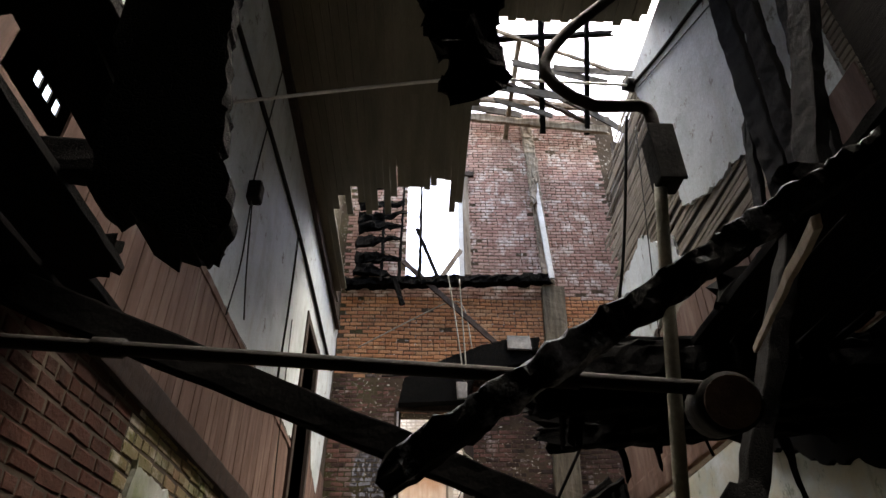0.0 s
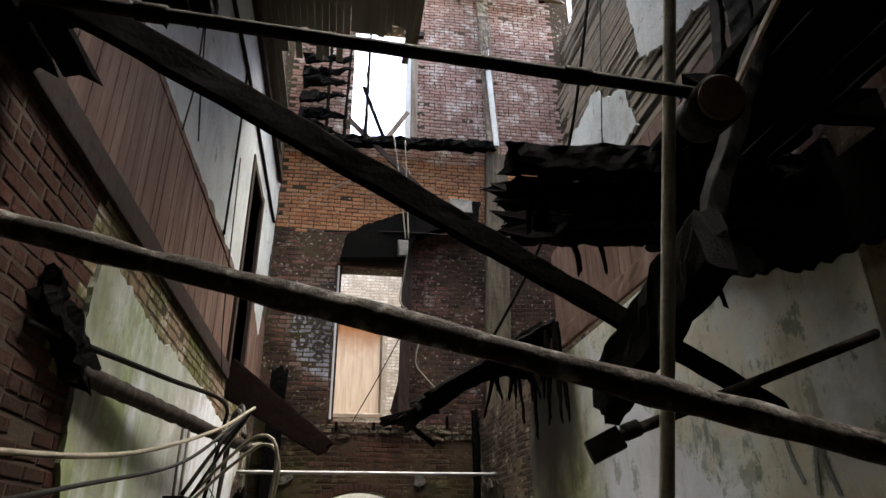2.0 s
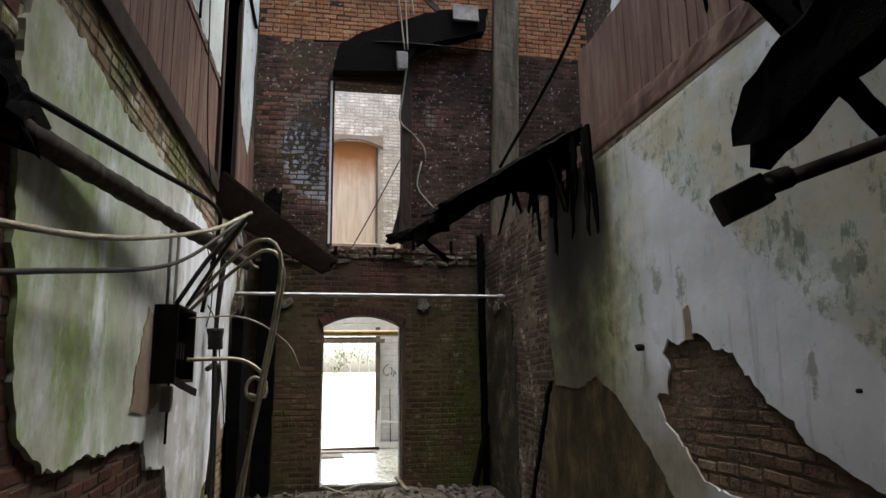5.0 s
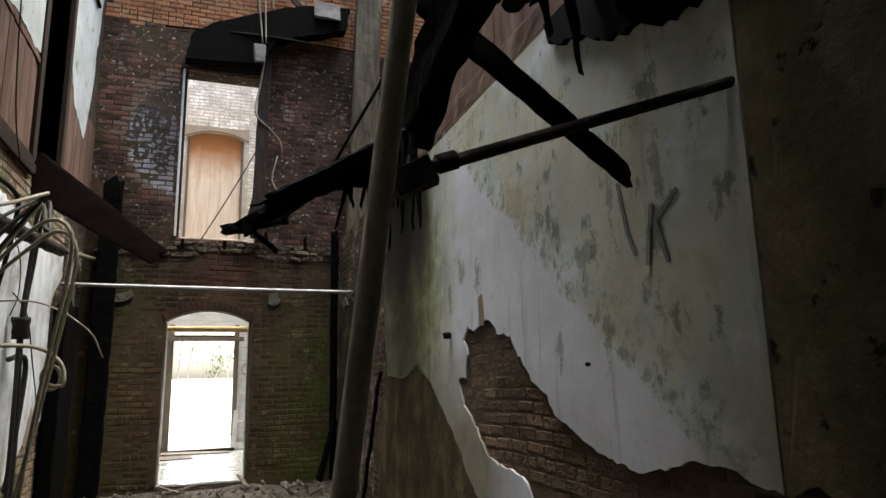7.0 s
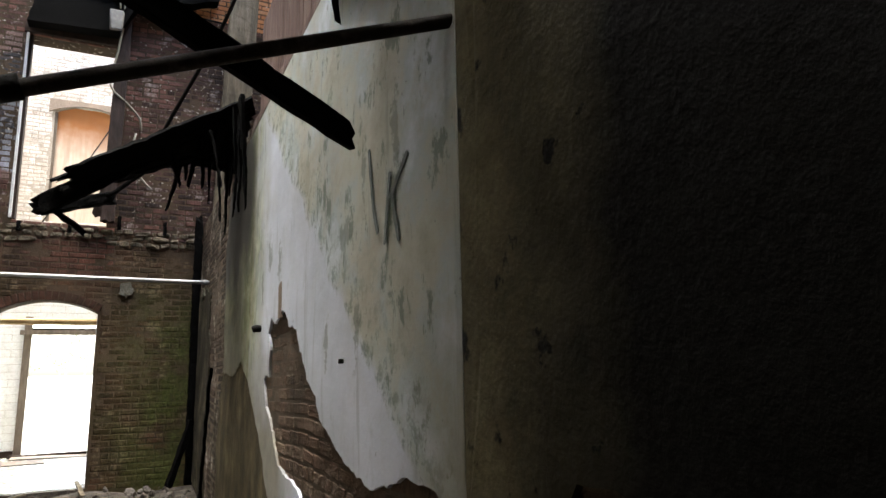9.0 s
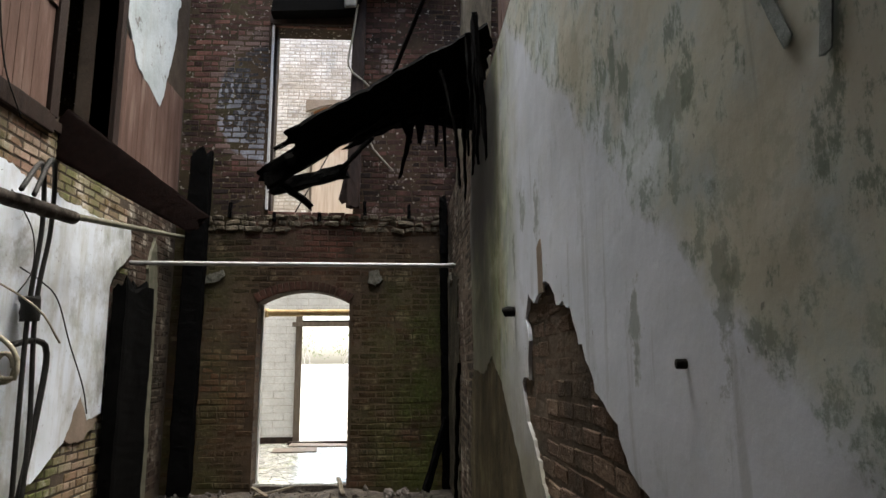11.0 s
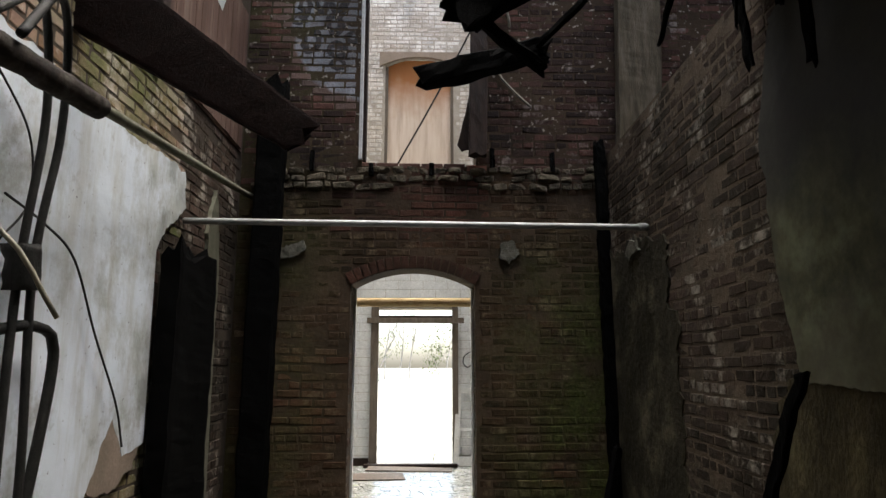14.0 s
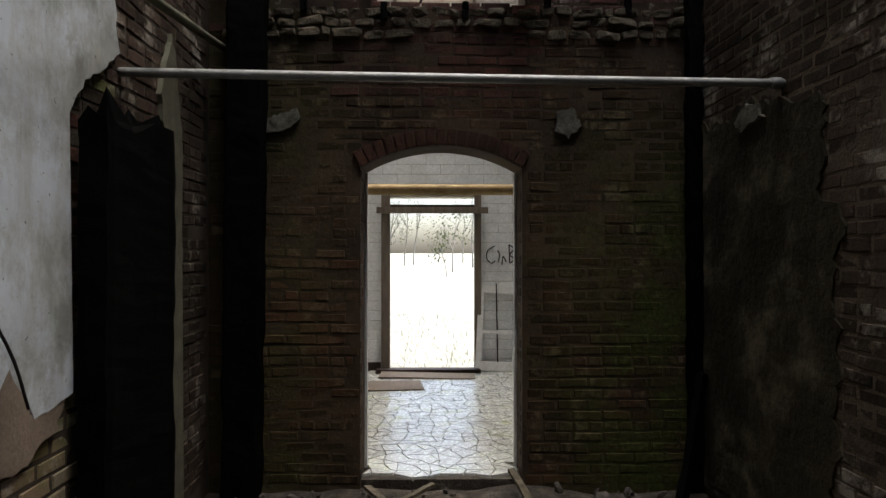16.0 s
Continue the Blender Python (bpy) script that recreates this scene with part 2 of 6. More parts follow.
ASHCHAR_TOPLIT = ash_toplit_char_material()
WOOD_BROWN = plain_material("wood_wainscot_brown", (0.075, 0.042, 0.032), (0.15, 0.09, 0.07), 2.0, 50, 0.75, 0, 0.002, (3, 3, 0.5), (0.24, 0.175, 0.14))
WOOD_GREY = plain_material("wood_weathered_grey", (0.2, 0.17, 0.13), (0.34, 0.29, 0.23), 3, 80, 0.85, 0, 0.003, (4, 0.6, 4), (0.42, 0.37, 0.3))
WOOD_POST = plain_material("wood_weathered_post", (0.09, 0.065, 0.045), (0.24, 0.19, 0.14), 3, 60, 0.85, 0, 0.004, (4, 4, 0.5), (0.36, 0.31, 0.25))
WOOD_STUD = plain_material("wood_stud_damp", (0.035, 0.028, 0.017), (0.11, 0.09, 0.06), 3, 60, 0.85, 0, 0.004, (4, 4, 0.5), (0.2, 0.17, 0.125))
WOOD_DARK = plain_material("wood_dark_stained", (0.014, 0.009, 0.007), (0.042, 0.025, 0.018), 4, 60, 0.75, 0, 0.003, (3, 3, 0.6))
BEADBOARD = plain_material("beadboard_grimy", (0.075, 0.068, 0.048), (0.15, 0.135, 0.1), 1.2, 40, 0.75, 0, 0.001, (3, 0.35, 3))
LATH = plain_material("lath_old", (0.17, 0.145, 0.115), (0.3, 0.26, 0.21), 5, 70, 0.9, 0, 0.003)
PIPE_RUST = plain_material("pipe_rusty", (0.009, 0.007, 0.006), (0.028, 0.02, 0.015), 18, 90, 0.8, 0.0, 0.002, None, (0.085, 0.075, 0.064))
PIPE_GREY = plain_material("pipe_galvanised", (0.2, 0.2, 0.19), (0.36, 0.36, 0.34), 8, 90, 0.55, 0.3, 0.001, gloss=0.5)
PIPE_DARK = plain_material("pipe_blackened", (0.005, 0.0045, 0.004), (0.016, 0.014, 0.012), 14, 90, 0.75, 0.0, 0.002, gloss=0.08)
PIPE_PALE = plain_material("pipe_mossy_pale", (0.1, 0.1, 0.065), (0.2, 0.19, 0.14), 9, 90, 0.7, 0.1, 0.002)
PIPE_STAND = plain_material("pipe_mossy_grey", (0.36, 0.36, 0.28), (0.56, 0.55, 0.46), 9, 90, 0.7, 0, 0.002)
PIPE_YELLOW = plain_material("pipe_lagged_yellowed", (0.33, 0.22, 0.1), (0.5, 0.38, 0.2), 9, 90, 0.75, 0, 0.003)
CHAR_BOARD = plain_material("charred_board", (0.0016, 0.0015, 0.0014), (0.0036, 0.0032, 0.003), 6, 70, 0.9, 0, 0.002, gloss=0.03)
PIPE_SCALED = plain_material("pipe_scaled_flecked", (0.012, 0.01, 0.009), (0.04, 0.034, 0.028), 30, 110, 0.85, 0, 0.003, None, (0.34, 0.33, 0.31))
RUST_COVER = plain_material("rusty_cover", (0.14, 0.095, 0.078), (0.26, 0.19, 0.16), 14, 70, 0.85)
CABLE_DARK = plain_material("cable_black", (0.008, 0.008, 0.007), (0.025, 0.023, 0.02), 20, 90, 0.6)
CABLE_PALE = plain_material("cable_pale", (0.24, 0.22, 0.16), (0.4, 0.37, 0.29), 16, 90, 0.6)


def plywood_material():
    """Raw plywood with a rust-brown run stain at the top."""
    m, nt, b = tree("plywood_stained")
    g = noise_tex(nt, 2.2, 6, 0.6, None, (5, 1, 0.5))
    col = ramp(nt, g, [(0.3, (0.42, 0.32, 0.24)), (0.5, (0.55, 0.44, 0.34)), (0.7, (0.62, 0.52, 0.42))])
    top = band(nt, 2, 5.6, 6.35, 0.3, 3)
    col = mix(nt, maths(nt, "MULTIPLY", top, 0.95), col, (0.3, 0.1, 0.012))
    nt.links.new(col, b.inputs["Base Color"])
    b.inputs["Roughness"].default_value = 0.75
    bump(nt, b, g, 0.002, 0.5)
    return m


PLYWOOD = plywood_material()
FRAME_WOOD = plain_material("door_frame_grey_brown", (0.1, 0.078, 0.058), (0.19, 0.155, 0.12), 5, 60, 0.8, 0, 0.002, (4, 4, 0.6))
WHITE_PAINT = plain_material("paint_white_worn", (0.58, 0.57, 0.53), (0.75, 0.74, 0.71), 4, 40, 0.7, 0, 0.001)
BLOCK_WHITE = plain_material("block_white_painted", (0.6, 0.6, 0.58), (0.78, 0.78, 0.76), 2.5, 45, 0.55, 0, 0.001)
STONE_FLOOR = plain_material("crazy_paving_stone", (0.28, 0.28, 0.24), (0.46, 0.46, 0.42), 3.5, 40, 0.25, 0, 0.002, None, (0.33, 0.36, 0.18), gloss=0.6)
DIRT = plain_material("rubble_dirt", (0.016, 0.013, 0.01), (0.06, 0.049, 0.038), 7, 50, 0.95, 0, 0.02, None, (0.15, 0.13, 0.105))
RUBBLE = plain_material("rubble_pieces", (0.02, 0.016, 0.012), (0.16, 0.14, 0.12), 9, 50, 0.95, 0, 0.006)
GRASS = plain_material("dry_grass", (0.27, 0.265, 0.21), (0.45, 0.44, 0.37), 1.5, 40, 0.95, 0, 0.02)
BARK = plain_material("bark", (0.16, 0.14, 0.12), (0.3, 0.27, 0.23), 6, 40, 0.9)
LEAF = plain_material("leaf_dull", (0.05, 0.065, 0.025), (0.11, 0.12, 0.05), 6, 40, 0.8)
ROOF_DARK = plain_material("roof_boards_sooty", (0.02, 0.018, 0.015), (0.07, 0.06, 0.05), 2, 50, 0.9, 0, 0.004, (3, 0.6, 3))
LAMP_WHITE = plain_material("insulator_pale", (0.12, 0.115, 0.1), (0.3, 0.28, 0.25), 8, 60, 0.6)


def plaster_left_material():
    m, nt, b = tree("plaster_left_wall")
    col = ramp(nt, noise_tex(nt, 1.6, 8, 0.6), [(0.3, (0.55, 0.59, 0.63)), (0.6, (0.7, 0.75, 0.81)), (0.8, (0.76, 0.8, 0.84))])
    # algae where the near end stays wet
    wet = maths(nt, "SUBTRACT", 1.0, band(nt, 1, 4.3, 6.3, 0.9, 1.1))
    alg = ramp(nt, noise_tex(nt, 2.2, 9, 0.68, None, (1, 1, 0.45)), [(0.33, 0.0), (0.5, 1.0)])
    green = ramp(nt, noise_tex(nt, 5, 8, 0.7), [(0.3, (0.1, 0.14, 0.03)), (0.5, (0.2, 0.27, 0.08)), (0.72, (0.4, 0.46, 0.26))])
    col = mix(nt, maths(nt, "MULTIPLY", maths(nt, "MULTIPLY", wet, alg), 0.95), col, green)
    streak = ramp(nt, noise_tex(nt, 3.0, 7, 0.7, None, (1, 1.6, 0.22)), [(0.47, 0.0), (0.62, 1.0)])
    col = mix(nt, maths(nt, "MULTIPLY", streak, 0.45), col, (0.34, 0.32, 0.25))
    grime = ramp(nt, noise_tex(nt, 1.3, 9, 0.72), [(0.53, 0.0), (0.6, 1.0)])
    col = mix(nt, maths(nt, "MULTIPLY", grime, 0.65), col, (0.26, 0.25, 0.22))
    damp = ramp(nt, noise_tex(nt, 0.95, 9, 0.7, None, (1, 1, 0.75)), [(0.5, 0.0), (0.6, 1.0)])
    col = mix(nt, maths(nt, "MULTIPLY", damp, 0.75), col, ramp(nt, noise_tex(nt, 4, 6), [(0.35, (0.17, 0.17, 0.13)), (0.65, (0.4, 0.4, 0.34))]))
    sp = ramp(nt, noise_tex(nt, 34, 3, 0.5), [(0.7, 0.0), (0.74, 1.0)])
    col = mix(nt, maths(nt, "MULTIPLY", sp, 0.7), col, (0.1, 0.09, 0.08))
    nt.links.new(col, b.inputs["Base Color"])
    b.inputs["Roughness"].default_value = 0.75
    nn = bump(nt, b, noise_tex(nt, 3, 4, 0.5), 0.02, 0.5)
    bump(nt, b, noise_tex(nt, 70, 4), 0.0012, 0.5, nn)
    return m


def plaster_right_material():
    m, nt, b = tree("plaster_right_wall")
    col = ramp(nt, noise_tex(nt, 1.1, 8, 0.62), [(0.3, (0.46, 0.5, 0.55)), (0.58, (0.63, 0.66, 0.73)), (0.8, (0.72, 0.74, 0.78))])
    far = band(nt, 1, 5.35, 6.3, 0.5, 1.5)
    streak = ramp(nt, noise_tex(nt, 2.0, 8, 0.7, None, (1, 2.2, 0.35)), [(0.36, 0.0), (0.6, 1.0)])
    green = ramp(nt, noise_tex(nt, 6, 7, 0.65), [(0.34, (0.06, 0.068, 0.02)), (0.5, (0.17, 0.195, 0.07)), (0.66, (0.36, 0.39, 0.25))])
    col = mix(nt, maths(nt, "MULTIPLY", maths(nt, "ADD", far, maths(nt, "MULTIPLY", streak, maths(nt, "MULTIPLY", far, 0.6))), 0.8), col, green)
    # an older ochre wash above a slanting line, mouldy along its edge
    slope = maths(nt, "SUBTRACT", axis_of(nt, 2), maths(nt, "MULTIPLY_ADD", axis_of(nt, 1), 0.795, -1.195))
    slope = maths(nt, "ADD", slope, maths(nt, "MULTIPLY", maths(nt, "SUBTRACT", noise_tex(nt, 2.4, 7, 0.65), 0.5), 0.35))
    wash = maths(nt, "MULTIPLY", ramp(nt, slope, [(0.0, 0.0), (0.1, 1.0)]), maths(nt, "SUBTRACT", 1.0, far))
    patchy = ramp(nt, noise_tex(nt, 1.7, 8, 0.66), [(0.34, (0.33, 0.3, 0.18)), (0.45, (0.46, 0.46, 0.34)), (0.55, (0.4, 0.46, 0.43)), (0.66, (0.6, 0.65, 0.68))])
    col = mix(nt, maths(nt, "MULTIPLY", wash, 0.8), col, patchy)
    grimy = maths(nt, "MULTIPLY_ADD", maths(nt, "MAXIMUM", wash, far), 0.8, 0.2)
    blot = ramp(nt, noise_tex(nt, 2.6, 9, 0.7), [(0.5, 0.0), (0.6, 1.0)])
    col = mix(nt, maths(nt, "MULTIPLY", maths(nt, "MULTIPLY", blot, grimy), 0.5), col, (0.42, 0.38, 0.29))
    mould = ramp(nt, noise_tex(nt, 4.2, 9, 0.75, None, (1, 1.3, 0.8)), [(0.56, 0.0), (0.61, 1.0)])
    col = mix(nt, maths(nt, "MULTIPLY", maths(nt, "MULTIPLY", mould, grimy), 0.8), col, (0.12, 0.16, 0.12))
    drip = ramp(nt, noise_tex(nt, 5.0, 5, 0.6, None, (1, 2.5, 0.18)), [(0.6, 0.0), (0.66, 1.0)])
    col = mix(nt, maths(nt, "MULTIPLY", drip, 0.3), col, (0.16, 0.17, 0.16))
    edge = ramp(nt, slope, [(0.0, 0.0), (0.04, 1.0), (0.3, 0.4), (0.6, 0.0)])
    specks = ramp(nt, noise_tex(nt, 11, 8, 0.75), [(0.5, 0.0), (0.58, 1.0)])
    col = mix(nt, maths(nt, "MULTIPLY", maths(nt, "MULTIPLY", edge, specks), 0.7), col, (0.11, 0.15, 0.11))
    spots = ramp(nt, noise_tex(nt, 30, 3, 0.5), [(0.72, 0.0), (0.75, 1.0)])
    col = mix(nt, maths(nt, "MULTIPLY", spots, 0.6), col, (0.1, 0.1, 0.09))
    for cy, cz, ry, rz in ((5.36, 2.22, 0.09, 0.15), (5.06, 2.12, 0.08, 0.17), (3.62, 2.02, 0.16, 0.1), (3.35, 2.24, 0.045, 0.2), (3.0, 2.3, 0.05, 0.24), (3.9, 1.55, 0.05, 0.14), (5.62, 2.0, 0.06, 0.18), (3.45, 1.62, 0.05, 0.22)):
        ey, ez = maths(nt, "DIVIDE", maths(nt, "SUBTRACT", axis_of(nt, 1), cy), ry), maths(nt, "DIVIDE", maths(nt, "SUBTRACT", axis_of(nt, 2), cz), rz)
        er = maths(nt, "ADD", maths(nt, "SQRT", maths(nt, "ADD", maths(nt, "MULTIPLY", ey, ey), maths(nt, "MULTIPLY", ez, ez))), maths(nt, "MULTIPLY", maths(nt, "SUBTRACT", noise_tex(nt, 13, 6, 0.7), 0.5), 3.4))
        col = mix(nt, maths(nt, "MULTIPLY", ramp(nt, er, [(0.45, 1.0), (0.8, 0.0)]), 0.6), col, (0.12, 0.14, 0.1))
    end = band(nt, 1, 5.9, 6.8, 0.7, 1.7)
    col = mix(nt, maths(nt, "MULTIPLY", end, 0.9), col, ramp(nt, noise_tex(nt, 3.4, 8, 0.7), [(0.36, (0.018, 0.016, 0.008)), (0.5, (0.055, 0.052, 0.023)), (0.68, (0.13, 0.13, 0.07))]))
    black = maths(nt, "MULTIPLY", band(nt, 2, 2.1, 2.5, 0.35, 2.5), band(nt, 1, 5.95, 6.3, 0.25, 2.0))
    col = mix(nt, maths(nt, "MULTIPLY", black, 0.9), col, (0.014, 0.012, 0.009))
    foot = maths(nt, "MULTIPLY", maths(nt, "SUBTRACT", 1.0, band(nt, 2, 1.0, 1.7, 0.35, 2.2)), band(nt, 1, 4.5, 5.0, 0.3, 2))
    col = mix(nt, maths(nt, "MULTIPLY", foot, 0.9), col, ramp(nt, noise_tex(nt, 5, 7), [(0.3, (0.1, 0.085, 0.05)), (0.7, (0.22, 0.2, 0.13))]))
    near = maths(nt, "SUBTRACT", 1.0, band(nt, 1, 2.5, 3.0, 0.25, 2))
    low = maths(nt, "SUBTRACT", 1.0, band(nt, 2, 1.35, 1.6, 0.1, 2))
    col = mix(nt, maths(nt, "MULTIPLY", maths(nt, "MULTIPLY", near, low), 0.75), col, (0.25, 0.23, 0.15))
    nt.links.new(col, b.inputs["Base Color"])
    b.inputs["Roughness"].default_value = 0.7
    nn = bump(nt, b, noise_tex(nt, 3, 4, 0.5), 0.02, 0.5)
    bump(nt, b, noise_tex(nt, 70, 4), 0.0012, 0.5, nn)
    return m


PLASTER_L = plaster_left_material()
PLASTER_R = plaster_right_material()
PLASTER_BLUE = plain_material("plaster_pale_blue", (0.38, 0.43, 0.43), (0.56, 0.62, 0.63), 2.0, 50, 0.6, 0, 0.003, None, (0.64, 0.69, 0.7))
_nt = PLASTER_BLUE.node_tree
_b = _nt.nodes["Principled BSDF"]
_flake = ramp(_nt, noise_tex(_nt, 5.5, 9, 0.75), [(0.6, 0.0), (0.63, 1.0)])
_run = ramp(_nt, noise_tex(_nt, 3.0, 7, 0.7, None, (1, 1.6, 0.2)), [(0.52, 0.0), (0.66, 1.0)])
_c = mix(_nt, maths(_nt, "MULTIPLY", _run, 0.4), _b.inputs["Base Color"].links[0].from_socket, (0.3, 0.28, 0.22))
_nt.links.new(mix(_nt, maths(_nt, "MULTIPLY", _flake, 0.75), _c, (0.13, 0.11, 0.09)), _b.inputs["Base Color"])
PLASTER_BROWN = plain_material("plaster_brown_grimy_shaded", (0.06, 0.054, 0.028), (0.2, 0.175, 0.1), 3.2, 45, 0.85, 0, 0.004)
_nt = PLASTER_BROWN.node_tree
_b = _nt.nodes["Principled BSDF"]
# shade over the pier's near end is put into the colour, with dark blots
_near_shade = maths(_nt, "SUBTRACT", 1.0, band(_nt, 1, 1.8, 2.35, 0.3, 2.4))
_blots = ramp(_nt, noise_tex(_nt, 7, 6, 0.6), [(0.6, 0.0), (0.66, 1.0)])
_nt.links.new(mix(_nt, maths(_nt, "MULTIPLY", maths(_nt, "MAXIMUM", _near_shade, _blots), 0.985), _b.inputs["Base Color"].links[0].from_socket, (0.0016, 0.0014, 0.0012)), _b.inputs["Base Color"])
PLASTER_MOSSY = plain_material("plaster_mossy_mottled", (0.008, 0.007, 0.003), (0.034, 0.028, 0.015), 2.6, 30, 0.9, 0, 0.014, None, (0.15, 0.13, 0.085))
UNDERCOAT = plain_material("plaster_undercoat_damp", (0.026, 0.021, 0.009), (0.08, 0.063, 0.031), 3.6, 40, 0.9, 0, 0.01, (1, 1.2, 0.7), (0.17, 0.15, 0.075))
SCRAP = plain_material("plaster_scrap_pale", (0.04, 0.036, 0.025), (0.2, 0.19, 0.15), 14, 50, 0.9, 0, 0.008)
LEDGE = plain_material("ledge_crumbled", (0.025, 0.02, 0.013), (0.1, 0.082, 0.054), 5, 60, 0.95, 0, 0.01, None, (0.24, 0.2, 0.14))
PLASTER_COAT = plain_material("plaster_brown_coat", (0.22, 0.17, 0.13), (0.33, 0.26, 0.2), 3, 60, 0.9, 0, 0.004)

BRICK_TAG = graffiti_material()

# ---- mesh helpers ----


def obj(name, bm, material, smooth=False):
    me = bpy.data.meshes.new(name)
    bm.to_mesh(me)
    bm.free()
    me.materials.append(material)
    if smooth:
        for p in me.polygons:
            p.use_smooth = True
    return new(name, me)


def part(name, bm, material, parent, label="", smooth=False):
    ob = obj(name, bm, material, smooth)
    ob.parent = parent
    if label:
        ob["label"] = label
    return ob


def thing(name, at, label, category, group="", kind=""):
    ob = new(name)
    ob.empty_display_size = 0.1
    ob.location = at
    return tagged(ob, label, category, group, kind)


def under(ob, parent):
    """Make ob, built in world places, a child of the thing at parent."""
    ob.parent = parent
    ob.matrix_parent_inverse = Matrix.Translation(parent.location).inverted() if parent.type == "EMPTY" else Matrix()
    return ob


def wpart(name, bm, material, parent, label="", smooth=False):
    ob = under(obj(name, bm, material, smooth), parent)
    if label:
        ob["label"] = label
    return ob


def box(bm, lo, hi, jit=0.0):
    """A box between two corners."""
    vs = [bm.verts.new([(lo, hi)[i][k] + (random.uniform(-jit, jit) if jit else 0) for k, i in enumerate(c)])
          for c in ((0, 0, 0), (1, 0, 0), (1, 1, 0), (0, 1, 0), (0, 0, 1), (1, 0, 1), (1, 1, 1), (0, 1, 1))]
    for f in ((0, 3, 2, 1), (4, 5, 6, 7), (0, 1, 5, 4), (1, 2, 6, 5), (2, 3, 7, 6), (3, 0, 4, 7)):
        bm.faces.new([vs[i] for i in f])
    return vs


def boxes(*pairs, jit=0.0, bevel=0.0):
    bm = bmesh.new()
    for lo, hi in pairs:
        box(bm, lo, hi, jit)
    if bevel:
        bmesh.ops.bevel(bm, geom=bm.edges[:], offset=bevel, segments=2, affect="EDGES", profile=0.6)
    return bm


def spline(points, step=0.05):
    """A smooth polyline through the points."""
    ps = [Vector(p) for p in points]
    if len(ps) == 2:
        n = max(2, int((ps[1] - ps[0]).length / step))
        return [ps[0].lerp(ps[1], i / n) for i in range(n + 1)]
    q = [2 * ps[0] - ps[1]] + ps + [2 * ps[-1] - ps[-2]]
    out = []
    for i in range(1, len(q) - 2):
        a, b, c, d = q[i - 1:i + 3]
        n = max(2, int((c - b).length / step))
        for k in range(n):
            t = k / n
            out.append(0.5 * (2 * b + (c - a) * t + (2 * a - 5 * b + 4 * c - d) * t * t + (3 * b - a - 3 * c + d) * t ** 3))
    out.append(ps[-1])
    return out


def tube(points, r, sides=10, step=0.05, rough=0.0, seed=0):
    """A pipe along a smooth line through the points."""
    pts = spline(points, step)
    bm = bmesh.new()
    rings = []
    up = Vector((0, 0, 1))
    for i, p in enumerate(pts):
        d = (pts[min(i + 1, len(pts) - 1)] - pts[max(i - 1, 0)]).normalized()
        if abs(d.dot(up)) > 0.95:
            up = Vector((0, 1, 0)) if abs(d.y) < 0.9 else Vector((1, 0, 0))
        s = d.cross(up).normalized()
        u = s.cross(d).normalized()
        up = u
        ring = []
        for k in range(sides):
            a = 2 * math.pi * k / sides
            rr = r
            v = p + (s * math.cos(a) + u * math.sin(a)) * rr
            if rough:
                v += (s * math.cos(a) + u * math.sin(a)) * rough * noise.noise(v * 14 + Vector((seed, 0, 0)))
            ring.append(bm.verts.new(v))
        rings.append(ring)
    for a, b in zip(rings, rings[1:]):
        for k in range(sides):
            bm.faces.new((a[k], a[(k + 1) % sides], b[(k + 1) % sides], b[k]))
    bm.faces.new(rings[0][::-1])
    bm.faces.new(rings[-1])
    return bm


def beam(p0, p1, w, h, rough=0.012, step=0.05, end0=0.0, end1=0.0, roll=0.0, seed=0, taper=1.0, scale=9.0, bow=0.0):
    """A rough timber from p0 to p1: w across, h deep. end0, end1: how ragged its ends are."""
    p0, p1 = Vector(p0), Vector(p1)
    d = (p1 - p0)
    length = d.length
    d.normalize()
    ref = Vector((0, 0, 1)) if abs(d.z) < 0.95 else Vector((0, 1, 0))
    s = d.cross(ref).normalized()
    u = s.cross(d).normalized()
    c, sn = math.cos(radians(roll)), math.sin(radians(roll))
    s, u = s * c + u * sn, u * c - s * sn
    n = max(3, int(length / step))
    sec = []
    for i in range(4):
        a = [(-1, -1), (1, -1), (1, 1), (-1, 1)][i]
        b = [(-1, -1), (1, -1), (1, 1), (-1, 1)][(i + 1) % 4]
        for k in (0.06, 0.35, 0.65, 0.94):
            sec.append((a[0] + (b[0] - a[0]) * k, a[1] + (b[1] - a[1]) * k))
    bm = bmesh.new()
    rings = []
    off = Vector((seed * 3.7, seed * 1.3, 0))
    for i in range(n + 1):
        t = i / n
        tp = 1 + (taper - 1) * t
        ring = []
        for a, b in sec:
            base = p0 + d * (length * t) + s * (a * w / 2 * tp) + u * (b * h / 2 * tp) - u * (bow * 4 * t * (1 - t))
            nz = noise.noise_vector(base * scale + off) * rough + noise.noise_vector(base * scale * 3.3 + off) * rough * 0.5
            if i == 0:
                nz += d * (end0 * noise.noise(base * 22 + off) * 1.6)
            if i == n:
                nz += d * (end1 * noise.noise(base * 22 + off) * 1.6)
            ring.append(bm.verts.new(base + nz))
        rings.append(ring)
    k = len(sec)
    for a, b in zip(rings, rings[1:]):
        for j in range(k):
            bm.faces.new((a[j], a[(j + 1) % k], b[(j + 1) % k], b[j]))
    for ring, sgn in ((rings[0], -1), (rings[-1], 1)):
        mid = bm.verts.new(sum((v.co for v in ring), Vector()) / k + d * sgn * 0.005)
        for j in range(k):
            f = (ring[j], ring[(j + 1) % k], mid)
            bm.faces.new(f if sgn > 0 else f[::-1])
    return bm


